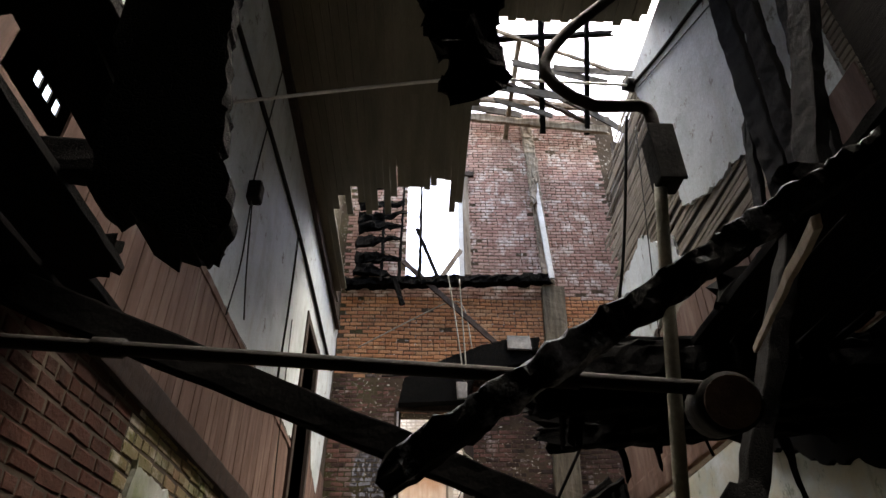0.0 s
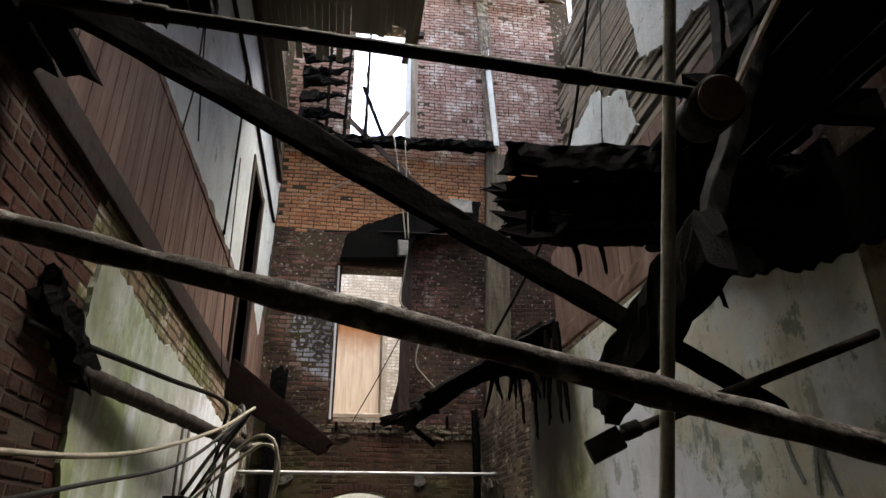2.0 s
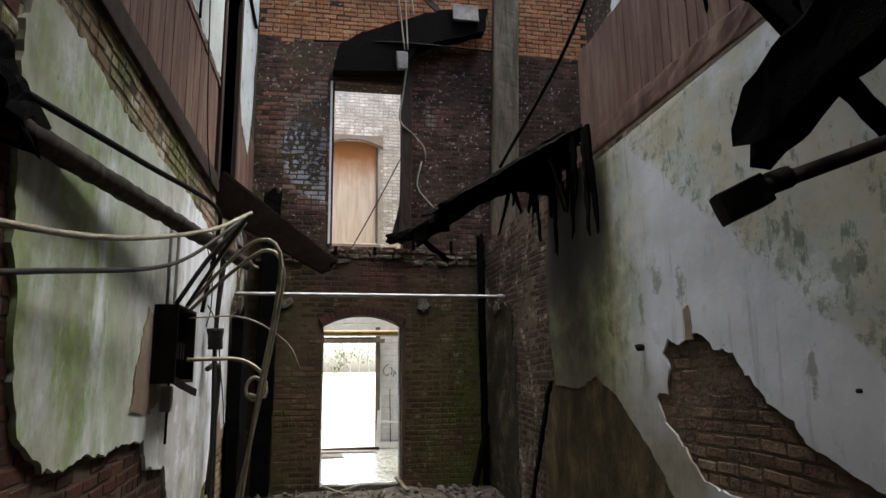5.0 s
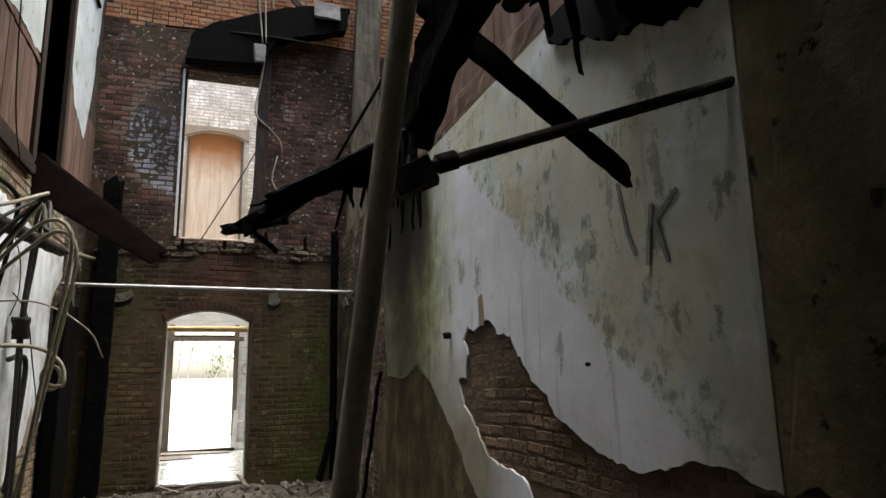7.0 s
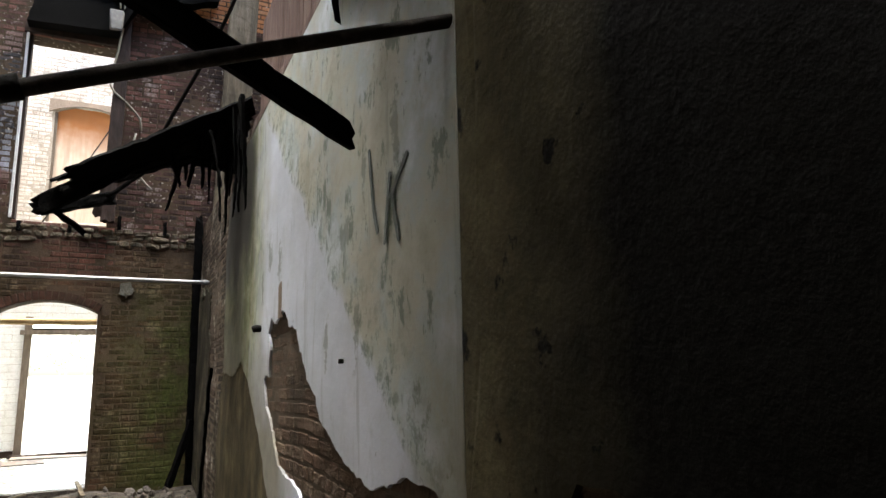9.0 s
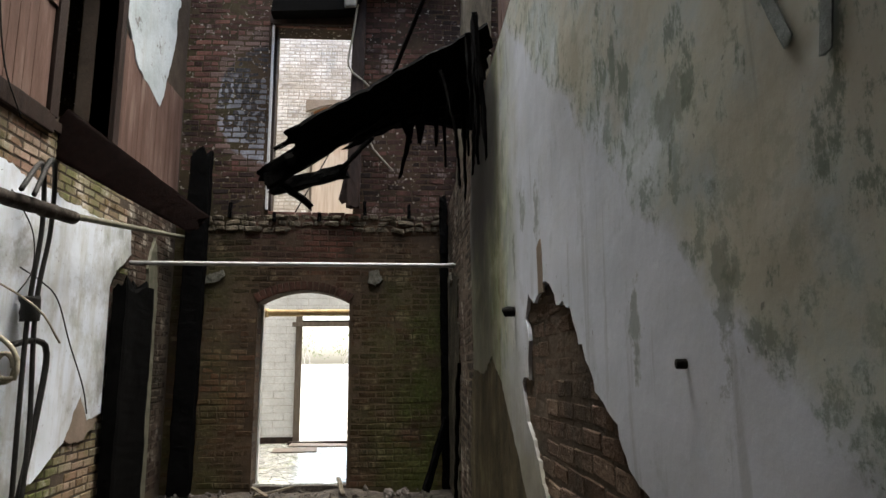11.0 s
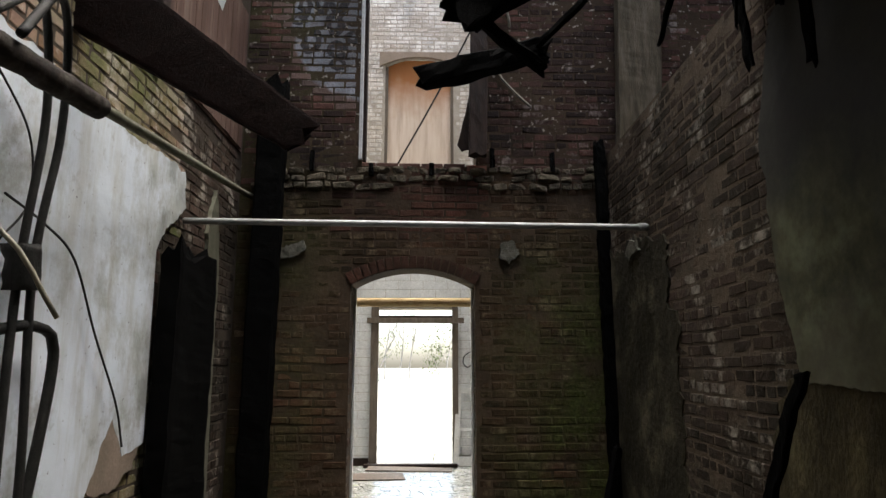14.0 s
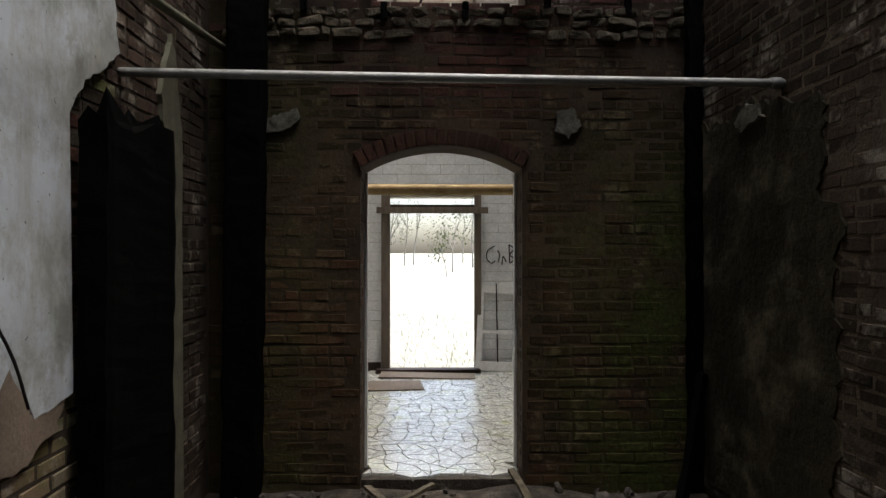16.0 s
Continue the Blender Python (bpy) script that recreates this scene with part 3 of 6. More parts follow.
def ragged(outline, amp, step=0.05, seed=0, close=True):
    """The outline with broken, crumbled edges. A third value 0 in a point keeps the edge from it to the next straight."""
    out = []
    n = len(outline)
    for i in range(n if close else n - 1):
        a, b = outline[i], outline[(i + 1) % n]
        keep = len(a) > 2 and a[2] == 0
        pa, pb = Vector((a[0], a[1], 0)), Vector((b[0], b[1], 0))
        if keep:
            out.append(pa)
            continue
        d = pb - pa
        k = max(1, int(d.length / step))
        nor = Vector((-d.y, d.x, 0)).normalized()
        for j in range(k):
            q = pa.lerp(pb, j / k)
            fade = 1 if j else 0.3
            w = noise.noise(q * 3.1 + Vector((seed, 0, 0))) + 0.6 * noise.noise(q * 9 + Vector((0, seed, 0))) + 0.45 * noise.noise(q * 27)
            out.append(q + nor * (w * amp * fade))
    return out


def sheet(axis, at, thick, outline, amp=0.05, step=0.05, seed=0, wave=0.006, cell=0.14):
    """A slab with a ragged outline on the plane axis = at, thick towards the plus side (minus: the other), its face gently uneven."""
    pts = [p.to_2d() for p in ragged(outline, amp, step, seed)]
    n = len(pts)
    xs, ys = [p.x for p in pts], [p.y for p in pts]
    extra = []
    cell = max(cell, (max(xs) - min(xs)) / 60, (max(ys) - min(ys)) / 60)
    x = min(xs) + cell / 2
    while x < max(xs):
        y = min(ys) + cell / 2
        while y < max(ys):
            extra.append(Vector((x + 0.2 * cell * noise.noise(Vector((x * 7, y * 7, 1))), y + 0.2 * cell * noise.noise(Vector((x * 7, y * 7, 5))))))
            y += cell
        x += cell
    loop = [(i, (i + 1) % n) for i in range(n)]
    vs, es, fs, _, _, _ = delaunay_2d_cdt(pts + extra, loop, [list(range(n))], 1, 0.0005)
    bm = bmesh.new()
    sgn = 1 if thick > 0 else -1

    def place(p, off):
        return {"x": (at + off, p.x, p.y), "y": (p.x, at + off, p.y), "z": (p.x, p.y, at + off)}[axis]
    used = {}
    count = {}
    for f in fs:
        for i in range(len(f)):
            e = tuple(sorted((f[i], f[(i + 1) % len(f)])))
            count[e] = count.get(e, 0) + 1
    for i in {i for f in fs for i in f}:
        w = wave * (noise.noise(Vector((vs[i].x * 1.7, vs[i].y * 1.7, seed))) + 0.5 * noise.noise(Vector((vs[i].x * 5, vs[i].y * 5, seed))))
        used[i] = (bm.verts.new(place(vs[i], -0.008 * sgn)), bm.verts.new(place(vs[i], thick + w)))
    for f in fs:
        bm.faces.new([used[i][1] for i in f])
        bm.faces.new([used[i][0] for i in reversed(f)])
    for (i, j), c in count.items():
        if c == 1:
            bm.faces.new((used[i][0], used[j][0], used[j][1], used[i][1]))
    bmesh.ops.recalc_face_normals(bm, faces=bm.faces[:])
    return bm


COURSE, LONG = 0.077, 0.217


def brick_mesh(sx, sz, depth, seed):
    """One worn brick, its face at y = 0 looking to -y, centred on x and z."""
    rnd = random.Random(seed)
    bm = bmesh.new()
    x, z = sx / 2, sz / 2
    c = 0.006
    rim = []
    for px, pz in ((-x, -z), (x, -z), (x, z), (-x, z)):
        rim.append((px + rnd.uniform(-0.003, 0.003), pz + rnd.uniform(-0.003, 0.003)))
    back = [bm.verts.new((px, depth, pz)) for px, pz in rim]
    edge = [bm.verts.new((px, c * rnd.uniform(0.7, 1.8), pz)) for px, pz in rim]
    face = [bm.verts.new((px - math.copysign(c * rnd.uniform(0.7, 2), px), rnd.uniform(-0.002, 0.002), pz - math.copysign(c * rnd.uniform(0.7, 1.8), pz))) for px, pz in rim]
    for i in range(4):
        j = (i + 1) % 4
        bm.faces.new((back[i], back[j], edge[j], edge[i]))
        bm.faces.new((edge[i], edge[j], face[j], face[i]))
    bm.faces.new(face)
    return bm


BRICK_SHAPES = {}


def brick_data(head, k, material):
    key = (head, k, material.name)
    if key not in BRICK_SHAPES:
        bm = brick_mesh((0.1 if head else LONG - 0.011), COURSE - 0.011, 0.05, k * 7 + head)
        me = bpy.data.meshes.new("brick")
        bm.to_mesh(me)
        bm.free()
        me.materials.append(material)
        BRICK_SHAPES[key] = me
    return BRICK_SHAPES[key]


def bricks(parent, turn, u0, u1, z0, z1, covered, material_at, singles=None, missing=0.012, seed=1, wob=0.0, proud=0.0035):
    """Bricks on a wall: turn maps (u, 0, z) with the face to -y onto the wall. covered(u, z): no brick there. singles(u, z): a part of its own."""
    rnd = random.Random(seed)
    heap = {}
    rows = int(round((z1 - z0) / COURSE))
    count = 0
    for r in range(rows):
        z = z0 + (r + 0.5) * COURSE
        head = r % 6 == 5
        stepu = LONG / 2 if head else LONG
        u = u0 - (LONG / 2 if r % 2 else 0) + rnd.uniform(-0.01, 0.01)
        while u < u1 + stepu:
            uc = u + stepu / 2
            u += stepu
            ha = (0.05 if head else 0.1)
            if uc - ha < u0 - 0.02 or uc + ha > u1 + 0.02 or rnd.random() < missing:
                continue
            if covered(uc, z) or (covered(uc - ha, z) and covered(uc + ha, z)):
                continue
            sx = 1.0
            if covered(uc - ha, z):
                uc, sx = uc + ha / 2, 0.5
            elif covered(uc + ha, z):
                uc, sx = uc - ha / 2, 0.5
            dz = wob * noise.noise(Vector((uc * 0.8, z * 0.8, seed)))
            m = turn @ Matrix.Translation((uc, -((proud(uc, z) if callable(proud) else proud) + 0.0045 * noise.noise(Vector((uc * 1.6, z * 1.6, seed + 7))) + rnd.uniform(-0.0015, 0.002)), z + dz + rnd.gauss(0, 0.0018))) @ Matrix.Rotation(rnd.gauss(0, 0.014), 4, "Y") @ Matrix.Rotation(rnd.gauss(0, 0.015), 4, "X") @ Matrix.Rotation(rnd.gauss(0, 0.008), 4, "Z") @ Matrix.Diagonal((sx, 1, 1, 1))
            mat = material_at(uc, z)
            me = brick_data(head, rnd.randrange(6), mat)
            if singles and singles(uc, z) and count < 300:
                count += 1
                ob = new("brick", me)
                ob.parent = parent
                ob.matrix_basis = m
            else:
                heap.setdefault(mat.name, []).append((me, m))
    for name, items in heap.items():
        verts, faces = [], []
        for me, m in items:
            base = len(verts)
            verts.extend([tuple(m @ v.co) for v in me.vertices])
            faces.extend([tuple(base + i for i in p.vertices) for p in me.polygons])
        out = bpy.data.meshes.new("brickwork")
        out.from_pydata(verts, [], faces)
        out.materials.append(bpy.data.materials[name])
        ob = new("brickwork", out)
        ob.parent = parent
        tagged(ob, kind="stuff")


def structure(name, bm, material, label, category="wall"):
    return tagged(obj(name, bm, material), label, category, kind="structure")


# ---- plan ----
FAR, LEFT, RIGHT, UPR = 10.68, -1.05, 2.47, 2.64
D1, D2, D3 = (0.03, 1.19), (0.11, 1.21), (0.14, 1.217)
SPRING, CROWN = 2.24, 2.40
END = 15.0
HIGH = 13.3


def arch_z(x, x0=D1[0], x1=D1[1], zs=SPRING, zc=CROWN):
    """Height of a shallow segmental arch over x."""
    half, rise = (x1 - x0) / 2, zc - zs
    r = (half * half + rise * rise) / (2 * rise)
    dx = min(abs(x - (x0 + x1) / 2), half)
    return zs + math.sqrt(r * r - dx * dx) - (r - rise)


def arch_fill(bm, x0, x1, zs, zc, ztop, ya, yb, n=16):
    """Wall above an arched opening, up to ztop."""
    xs = [x0 + (x1 - x0) * i / n for i in range(n + 1)]
    for a, b in zip(xs, xs[1:]):
        za, zb = arch_z(a, x0, x1, zs, zc), arch_z(b, x0, x1, zs, zc)
        v = [bm.verts.new(p) for p in ((a, ya, za), (b, ya, zb), (b, ya, ztop), (a, ya, ztop), (a, yb, za), (b, yb, zb), (b, yb, ztop), (a, yb, ztop))]
        for f in ((0, 1, 2, 3), (7, 6, 5, 4), (0, 4, 5, 1), (3, 2, 6, 7)):
            bm.faces.new([v[i] for i in f])


# far wall
FB = FAR + 0.36
bm = boxes(((-2.2, FAR, -0.3), (D1[0], FB, 3.40)), ((D1[1], FAR, -0.3), (4.8, FB, 3.40)),
           ((-2.2, FAR, 3.40), (D2[0], FB, 6.06)), ((D2[1], FAR, 3.40), (4.8, FB, 6.06)),
           ((-2.2, FAR, 6.06), (4.8, FB, 8.56)), ((-2.2, FAR, 8.56), (D3[0], FB, 11.6)), ((D3[1], FAR, 8.56), (4.8, FB, 11.6)),
           ((-2.2, FAR, 11.6), (4.8, FB, HIGH)))
arch_fill(bm, D1[0], D1[1], SPRING, CROWN, 3.40, FAR, FB)
wall_far = structure("wall_far", bm, MORTAR_DARK, "tall sooted brick end wall with stacked doorways")
# left wall, with the upper doorway
LD = (7.62, 8.62, 3.55, 6.1)
GAP = (1.45, 2.8, 3.8, 5.1)
bm = boxes(((LEFT - 0.35, -2.6, -0.3), (LEFT, FAR, 3.55)), ((LEFT - 0.35, -2.6, 3.55), (LEFT, GAP[0], 6.1)), ((LEFT - 0.35, GAP[1], 3.55), (LEFT, LD[0], 6.1)),
           ((LEFT - 0.35, GAP[0], 3.55), (LEFT, GAP[1], GAP[2])), ((LEFT - 0.35, GAP[0], GAP[3]), (LEFT, GAP[1], 6.1)),
           ((LEFT - 0.35, LD[1], 3.55), (LEFT, FAR, 6.1)), ((LEFT - 0.35, -2.6, 6.1), (LEFT, FAR, 8.4)))
wall_left = structure("wall_left", bm, MORTAR, "brick side wall with peeling plaster")
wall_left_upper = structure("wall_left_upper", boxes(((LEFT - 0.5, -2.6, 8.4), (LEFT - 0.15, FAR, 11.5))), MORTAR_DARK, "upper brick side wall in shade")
bm = boxes(((RIGHT, -2.6, -0.3), (RIGHT + 0.45, FAR, 3.5)))
wall_right = structure("wall_right", bm, MORTAR_BROWN, "thick brick side wall with peeling plaster")
structure("wall_back", boxes(((-2.2, -2.9, -0.3), (4.8, -2.6, HIGH))), MORTAR_DARK, "dark brick wall behind the walk")
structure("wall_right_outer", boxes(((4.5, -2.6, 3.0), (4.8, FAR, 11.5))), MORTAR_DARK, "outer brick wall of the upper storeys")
structure("wall_left_room", boxes(((-2.6, 6.9, 3.3), (-2.4, 9.4, 6.6)), ((-2.4, 6.9, 3.3), (LEFT - 0.35, 7.0, 6.6)), ((-2.4, 9.3, 3.3), (LEFT - 0.35, 9.4, 6.6)),
                                  ((-2.4, 7.0, 3.3), (LEFT - 0.35, 9.3, 3.4)), ((-2.4, 7.0, 6.5), (LEFT - 0.35, 9.3, 6.6))), MORTAR_DARK, "dark room wall behind the upper doorway")
SX = -4.4
SLITS = ((5.69, 5.84), (5.93, 6.08), (6.18, 6.32))
bm = boxes(((SX - 0.03, -0.8, 3.2), (SX, SLITS[0][0], 9.6)), ((SX - 0.03, SLITS[2][1], 3.2), (SX, 6.8, 9.6)), ((SX - 0.03, SLITS[0][0], 3.2), (SX, SLITS[2][1], 8.4)), ((SX - 0.03, SLITS[0][0], 8.63), (SX, SLITS[2][1], 9.6)),
           ((SX - 0.03, SLITS[0][1], 8.4), (SX, SLITS[1][0], 8.63)), ((SX - 0.03, SLITS[1][1], 8.4), (SX, SLITS[2][0], 8.63)),
           ((SX, -0.8, 3.2), (LEFT - 0.35, -0.6, 9.6)), ((SX, 6.62, 3.2), (LEFT - 0.35, 6.8, 9.6)), ((SX, -0.6, 3.2), (LEFT - 0.35, 6.62, 3.35)), ((SX, -0.6, 9.45), (LEFT - 0.5, 6.62, 9.6)))
structure("wall_side_room", bm, MORTAR_BROWN, "brown plastered side room with three slit windows")
bm = bmesh.new()
bmesh.ops.create_grid(bm, x_segments=46, y_segments=150, size=1)
for v in bm.verts:
    x, y = 0.71 + v.co.x * 1.9, 4.0 + v.co.y * 6.7
    h = 0.05 * noise.noise(Vector((x * 1.3, y * 1.3, 0))) + 0.03 * noise.noise(Vector((x * 5, y * 5, 2)))
    ramp_up = -0.05 + 0.18 * max(0, min(1, (7 - y) / 5))
    v.co = (x, y, h + ramp_up - 0.02 * max(0, min(1, (y - 8.6) / 1.4)))
structure("floor", bm, DIRT, "dirt floor strewn with rubble", "floor")
# annex
ANL, ANR = -1.35, 2.6
bm = boxes(((ANL - 0.3, FB, -0.3), (ANL, END + 0.3, 8.6)), ((ANR, FB, -0.3), (ANR + 0.3, END + 0.3, 8.6)))
structure("wall_annex_sides", bm, BLOCK_WHITE, "white painted block side walls of the annex")
EX = (-0.1, 1.18, 0.0, 2.4)
PW = (-0.01, 1.15, 4.3, 6.54, 6.7)
bm = boxes(((ANL, END, -0.3), (EX[0], END + 0.3, 2.4)), ((EX[1], END, -0.3), (ANR, END + 0.3, 2.4)), ((ANL, END, 2.4), (ANR, END + 0.3, PW[2])),
           ((ANL, END, PW[2]), (PW[0], END + 0.3, 7.2)), ((PW[1], END, PW[2]), (ANR, END + 0.3, 7.2)), ((ANL, END, 7.2), (ANR, END + 0.3, 9.0)))
arch_fill(bm, PW[0], PW[1], PW[3], PW[4], 7.2, END, END + 0.3)
wall_end = structure("wall_end", bm, MORTAR_PALE, "limewashed end wall of the roofless annex")
floor_annex = structure("floor_annex", boxes(((ANL, FB - 0.30, -0.3), (ANR, END + 0.3, -0.012))), DIRT, "soil bed under the annex paving", "floor")
structure("ground", boxes(((-400, END + 0.3, -0.4), (400, 900, -0.1))), GRASS, "dry grass ground", "ground")
# ceilings and roof
bm = bmesh.new()
NB = 42
for i in range(NB):
    x0 = LEFT + 0.01 + i * 0.0875
    x1 = x0 + 0.0855
    if x1 > 2.62:
        break
    xm = (x0 + x1) / 2
    if xm < -0.75:
        ye = 9.6 - 1.5 * (xm + 1.05) + random.uniform(-0.3, 0.3)
    elif xm < 1.0:
        ye = 6.9 + random.uniform(-0.5, 0.45)
    elif xm < 1.05:
        ye = 5.2
    else:
        ye = 4.05 + random.uniform(-0.03, 0.03)
    if 0.12 < xm < 0.22:
        ye = 5.6
    elif 0.3 < xm < 0.45:
        ye = 5.05
    dz = random.uniform(-0.008, 0.006)
    # unseen near boards added to block skylight, with a gap over the entrance
    gap = 0.0 < xm < 2.1
    box(bm, (x0, 2.5 + random.uniform(-0.2, 0.2) if gap else -2.6, 7.62 + dz), (x1, ye, 7.645 + dz))
    if gap:
        box(bm, (x0, -2.6, 7.62 + dz), (x1, 0.6 + random.uniform(-0.2, 0.2), 7.645 + dz))
box(bm, (LEFT + 0.01, -2.6, 7.66), (0.0, 6.3, 7.68))
box(bm, (0.0, 2.6, 7.66), (0.95, 6.3, 7.68))
box(bm, (0.0, -2.6, 7.66), (2.62, 0.5, 7.68))
box(bm, (0.1, 6.3, 7.66), (0.5, 6.7, 7.68))
box(bm, (1.0, 2.6, 7.66), (2.62, 3.98, 7.68))
ceiling = tagged(obj("ceiling", bm, BEADBOARD), "grimy beadboard ceiling with broken board ends", "ceiling", kind="structure")
# out of view; added to hold back skylight at the near end
structure("roof", boxes(((-2.2, -2.9, HIGH), (4.8, -0.6, HIGH + 0.2))), ROOF_DARK, "unseen roof boards added behind the walk to limit the skylight", "roof")

# ---- pipes and conduits ----


def pipe_thing(name, pts, r, material, label, category="pipe", collars=(), rough=0.0, group="", sides=10):
    """A pipe run with a collar at each share of its length given."""
    t = thing(name, pts[0], label, category, group)
    wpart("run", tube(pts, r, sides, 0.06, rough), material, t, smooth=True)
    line = spline(pts, 0.03)
    for c in collars:
        i = min(len(line) - 2, int(c * (len(line) - 1)))
        a, d = line[i], (line[i + 1] - line[i]).normalized()
        wpart("collar", tube([a - d * 0.03, a + d * 0.03], r * 1.35, 10, 0.03), material, t, smooth=True)
    return t


pipe_thing("overhead_conduit", [(-1.06, 1.25, 2.716), (0.2, 1.245, 2.638), (0.96, 1.24, 2.59)], 0.0145, PIPE_DARK, "thin blackened conduit hanging across the passage", "conduit", (0.42, 0.86))
t = thing("junction_box", (0.973, 1.21, 2.548), "round blackened junction box at the end of a conduit", "junction box")
wpart("body", tube([(0.99, 1.31, 2.575), (0.972, 1.20, 2.548)], 0.056, 20, 0.03), PIPE_DARK, t, smooth=True)
wpart("cover", tube([(0.9715, 1.197, 2.547), (0.97, 1.19, 2.545)], 0.048, 20, 0.01), RUST_COVER, t, "rusty round cover plate")
pipe_thing("rusty_rod", [(-1.06, 1.119, 2.311), (0.2, 0.929, 1.965), (1.2, 0.779, 1.69), (2.44, 0.592, 1.35)], 0.0165, PIPE_SCALED, "scaled rusty pipe slanting across the passage", "pipe", (), 0.006)
pipe_thing("standpipe", [(0.68, 1.685, 0.03), (0.944, 1.2, 3.06)], 0.0145, PIPE_STAND, "upright grimy conduit rising to a switch box", "conduit", ())
t = thing("switch_box", (0.965, 1.2, 3.02), "blackened switch box on top of an upright conduit", "switch box")
wpart("body", boxes(((0.93, 1.16, 3.045), (0.984, 1.22, 3.2)), bevel=0.006), PIPE_DARK, t)
wpart("lid", boxes(((0.927, 1.151, 3.04), (0.987, 1.159, 3.205)), bevel=0.002), PIPE_DARK, t)
wpart("gooseneck", tube([(0.96, 1.2, 3.2), (0.965, 1.2, 3.28), (0.94, 1.2, 3.315), (0.83, 1.2, 3.31), (0.74, 1.2, 3.38), (0.72, 1.2, 3.466), (0.785, 1.2, 3.585), (0.93, 1.2, 3.75), (1.1, 1.2, 3.95), (1.5, 1.2, 4.4)], 0.0155, 12), PIPE_RUST, t, "bent grey conduit", smooth=True)
t = thing("elbow_conduit", (1.18, 2.63, 1.99), "dark conduit with a boxy elbow fitting at its end", "conduit")
wpart("elbow_box", beam((1.165, 2.62, 2.01), (1.28, 2.585, 2.066), 0.085, 0.085, 0.003, 0.02), PIPE_DARK, t)
wpart("run", tube([(1.26, 2.57, 2.062), (2.5, 2.53, 2.515)], 0.022, 12), PIPE_RUST, t, smooth=True)
wpart("collar", tube([(1.29, 2.573, 2.078), (1.35, 2.57, 2.1)], 0.032, 12, 0.02), PIPE_DARK, t, smooth=True)
pipe_thing("cross_pipe", [(-1.06, 9.355, 2.55), (0.6, 9.45, 2.553), (2.48, 9.55, 2.557)], 0.024, PIPE_GREY, "pale galvanised pipe spanning the room", "pipe", (0.985,))
pipe_thing("soil_pipe", [(-1.0, 3.35, 2.445), (-0.83, 5.3, 2.515), (-0.656, 7.33, 2.586)], 0.052, PIPE_RUST, "broken rusty iron pipe hanging along the plaster", "pipe", (), 0.012, "", 16)
pipe_thing("pale_tube", [(-0.66, 7.15, 2.58), (-0.78, 8.7, 2.80), (-0.9, 10.25, 3.02), (-0.92, 10.68, 3.08)], 0.027, PIPE_PALE, "pale corroded tube running on from a broken pipe", "pipe", (0.02,))
pipe_thing("thin_conduit", [(-1.02, 2.9, 2.52), (-0.86, 4.45, 2.658), (-0.73, 5.9, 2.785), (-0.78, 6.3, 2.6), (-0.87, 6.35, 2.05)], 0.016, PIPE_DARK, "thin dark conduit slanting above an iron pipe", "conduit")
pipe_thing("yellow_pipe", [(ANL + 0.02, 12.0, 2.21), (ANR - 0.02, 12.0, 2.21)], 0.05, PIPE_YELLOW, "yellowed lagged pipe crossing the annex", "pipe", (0.31,), 0, "", 14)

# ---- broken timbers ----
SCORCHED = plain_material("wood_scorched_red", (0.005, 0.0022, 0.0017), (0.015, 0.006, 0.0042), 5, 60, 0.85, 0, 0.003, (3, 1, 3), gloss=0.08)


def timber(name, p0, p1, w, h, label, material=CHAR, category="beam", **kw):
    ob = obj(name, beam(p0, p1, w, h, **kw), material)
    return tagged(ob, label, category)


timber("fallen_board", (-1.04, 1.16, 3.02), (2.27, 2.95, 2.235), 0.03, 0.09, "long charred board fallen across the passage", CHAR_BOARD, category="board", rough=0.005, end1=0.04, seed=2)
timber("charred_lath", (0.385, 0.582, 2.246), (2.05, 0.416, 3.33), 0.02, 0.026, "thin charred lath with ash flecks and a painted top highlight", ASHCHAR_TOPLIT, "lath", rough=0.005, step=0.007, end0=0.03, seed=3, scale=55)
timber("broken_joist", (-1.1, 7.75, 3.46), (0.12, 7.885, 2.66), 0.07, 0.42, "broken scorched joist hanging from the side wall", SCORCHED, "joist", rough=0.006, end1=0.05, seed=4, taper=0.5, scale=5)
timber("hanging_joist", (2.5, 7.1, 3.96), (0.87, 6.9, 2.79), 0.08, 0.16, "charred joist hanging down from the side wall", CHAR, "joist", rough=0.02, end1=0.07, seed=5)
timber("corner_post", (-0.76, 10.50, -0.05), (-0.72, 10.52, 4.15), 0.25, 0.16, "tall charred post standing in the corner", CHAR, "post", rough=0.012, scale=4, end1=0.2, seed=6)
# dark strip down the far right corner, modelled as a thin upright
timber("corner_post", (2.42, 10.61, -0.05), (2.40, 10.62, 3.62), 0.1, 0.09, "dark upright strip in the far corner", CHAR, "post", rough=0.015, end1=0.1, seed=16)
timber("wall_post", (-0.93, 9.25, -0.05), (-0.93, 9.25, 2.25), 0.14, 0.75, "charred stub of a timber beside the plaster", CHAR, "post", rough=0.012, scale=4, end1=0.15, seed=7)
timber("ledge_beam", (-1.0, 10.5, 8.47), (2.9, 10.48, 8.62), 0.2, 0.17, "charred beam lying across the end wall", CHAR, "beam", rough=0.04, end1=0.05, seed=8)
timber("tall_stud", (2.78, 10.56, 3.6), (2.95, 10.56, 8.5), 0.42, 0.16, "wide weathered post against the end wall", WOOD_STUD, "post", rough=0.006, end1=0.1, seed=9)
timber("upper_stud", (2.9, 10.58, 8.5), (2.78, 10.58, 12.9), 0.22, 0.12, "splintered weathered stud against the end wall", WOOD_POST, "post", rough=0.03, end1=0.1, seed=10)
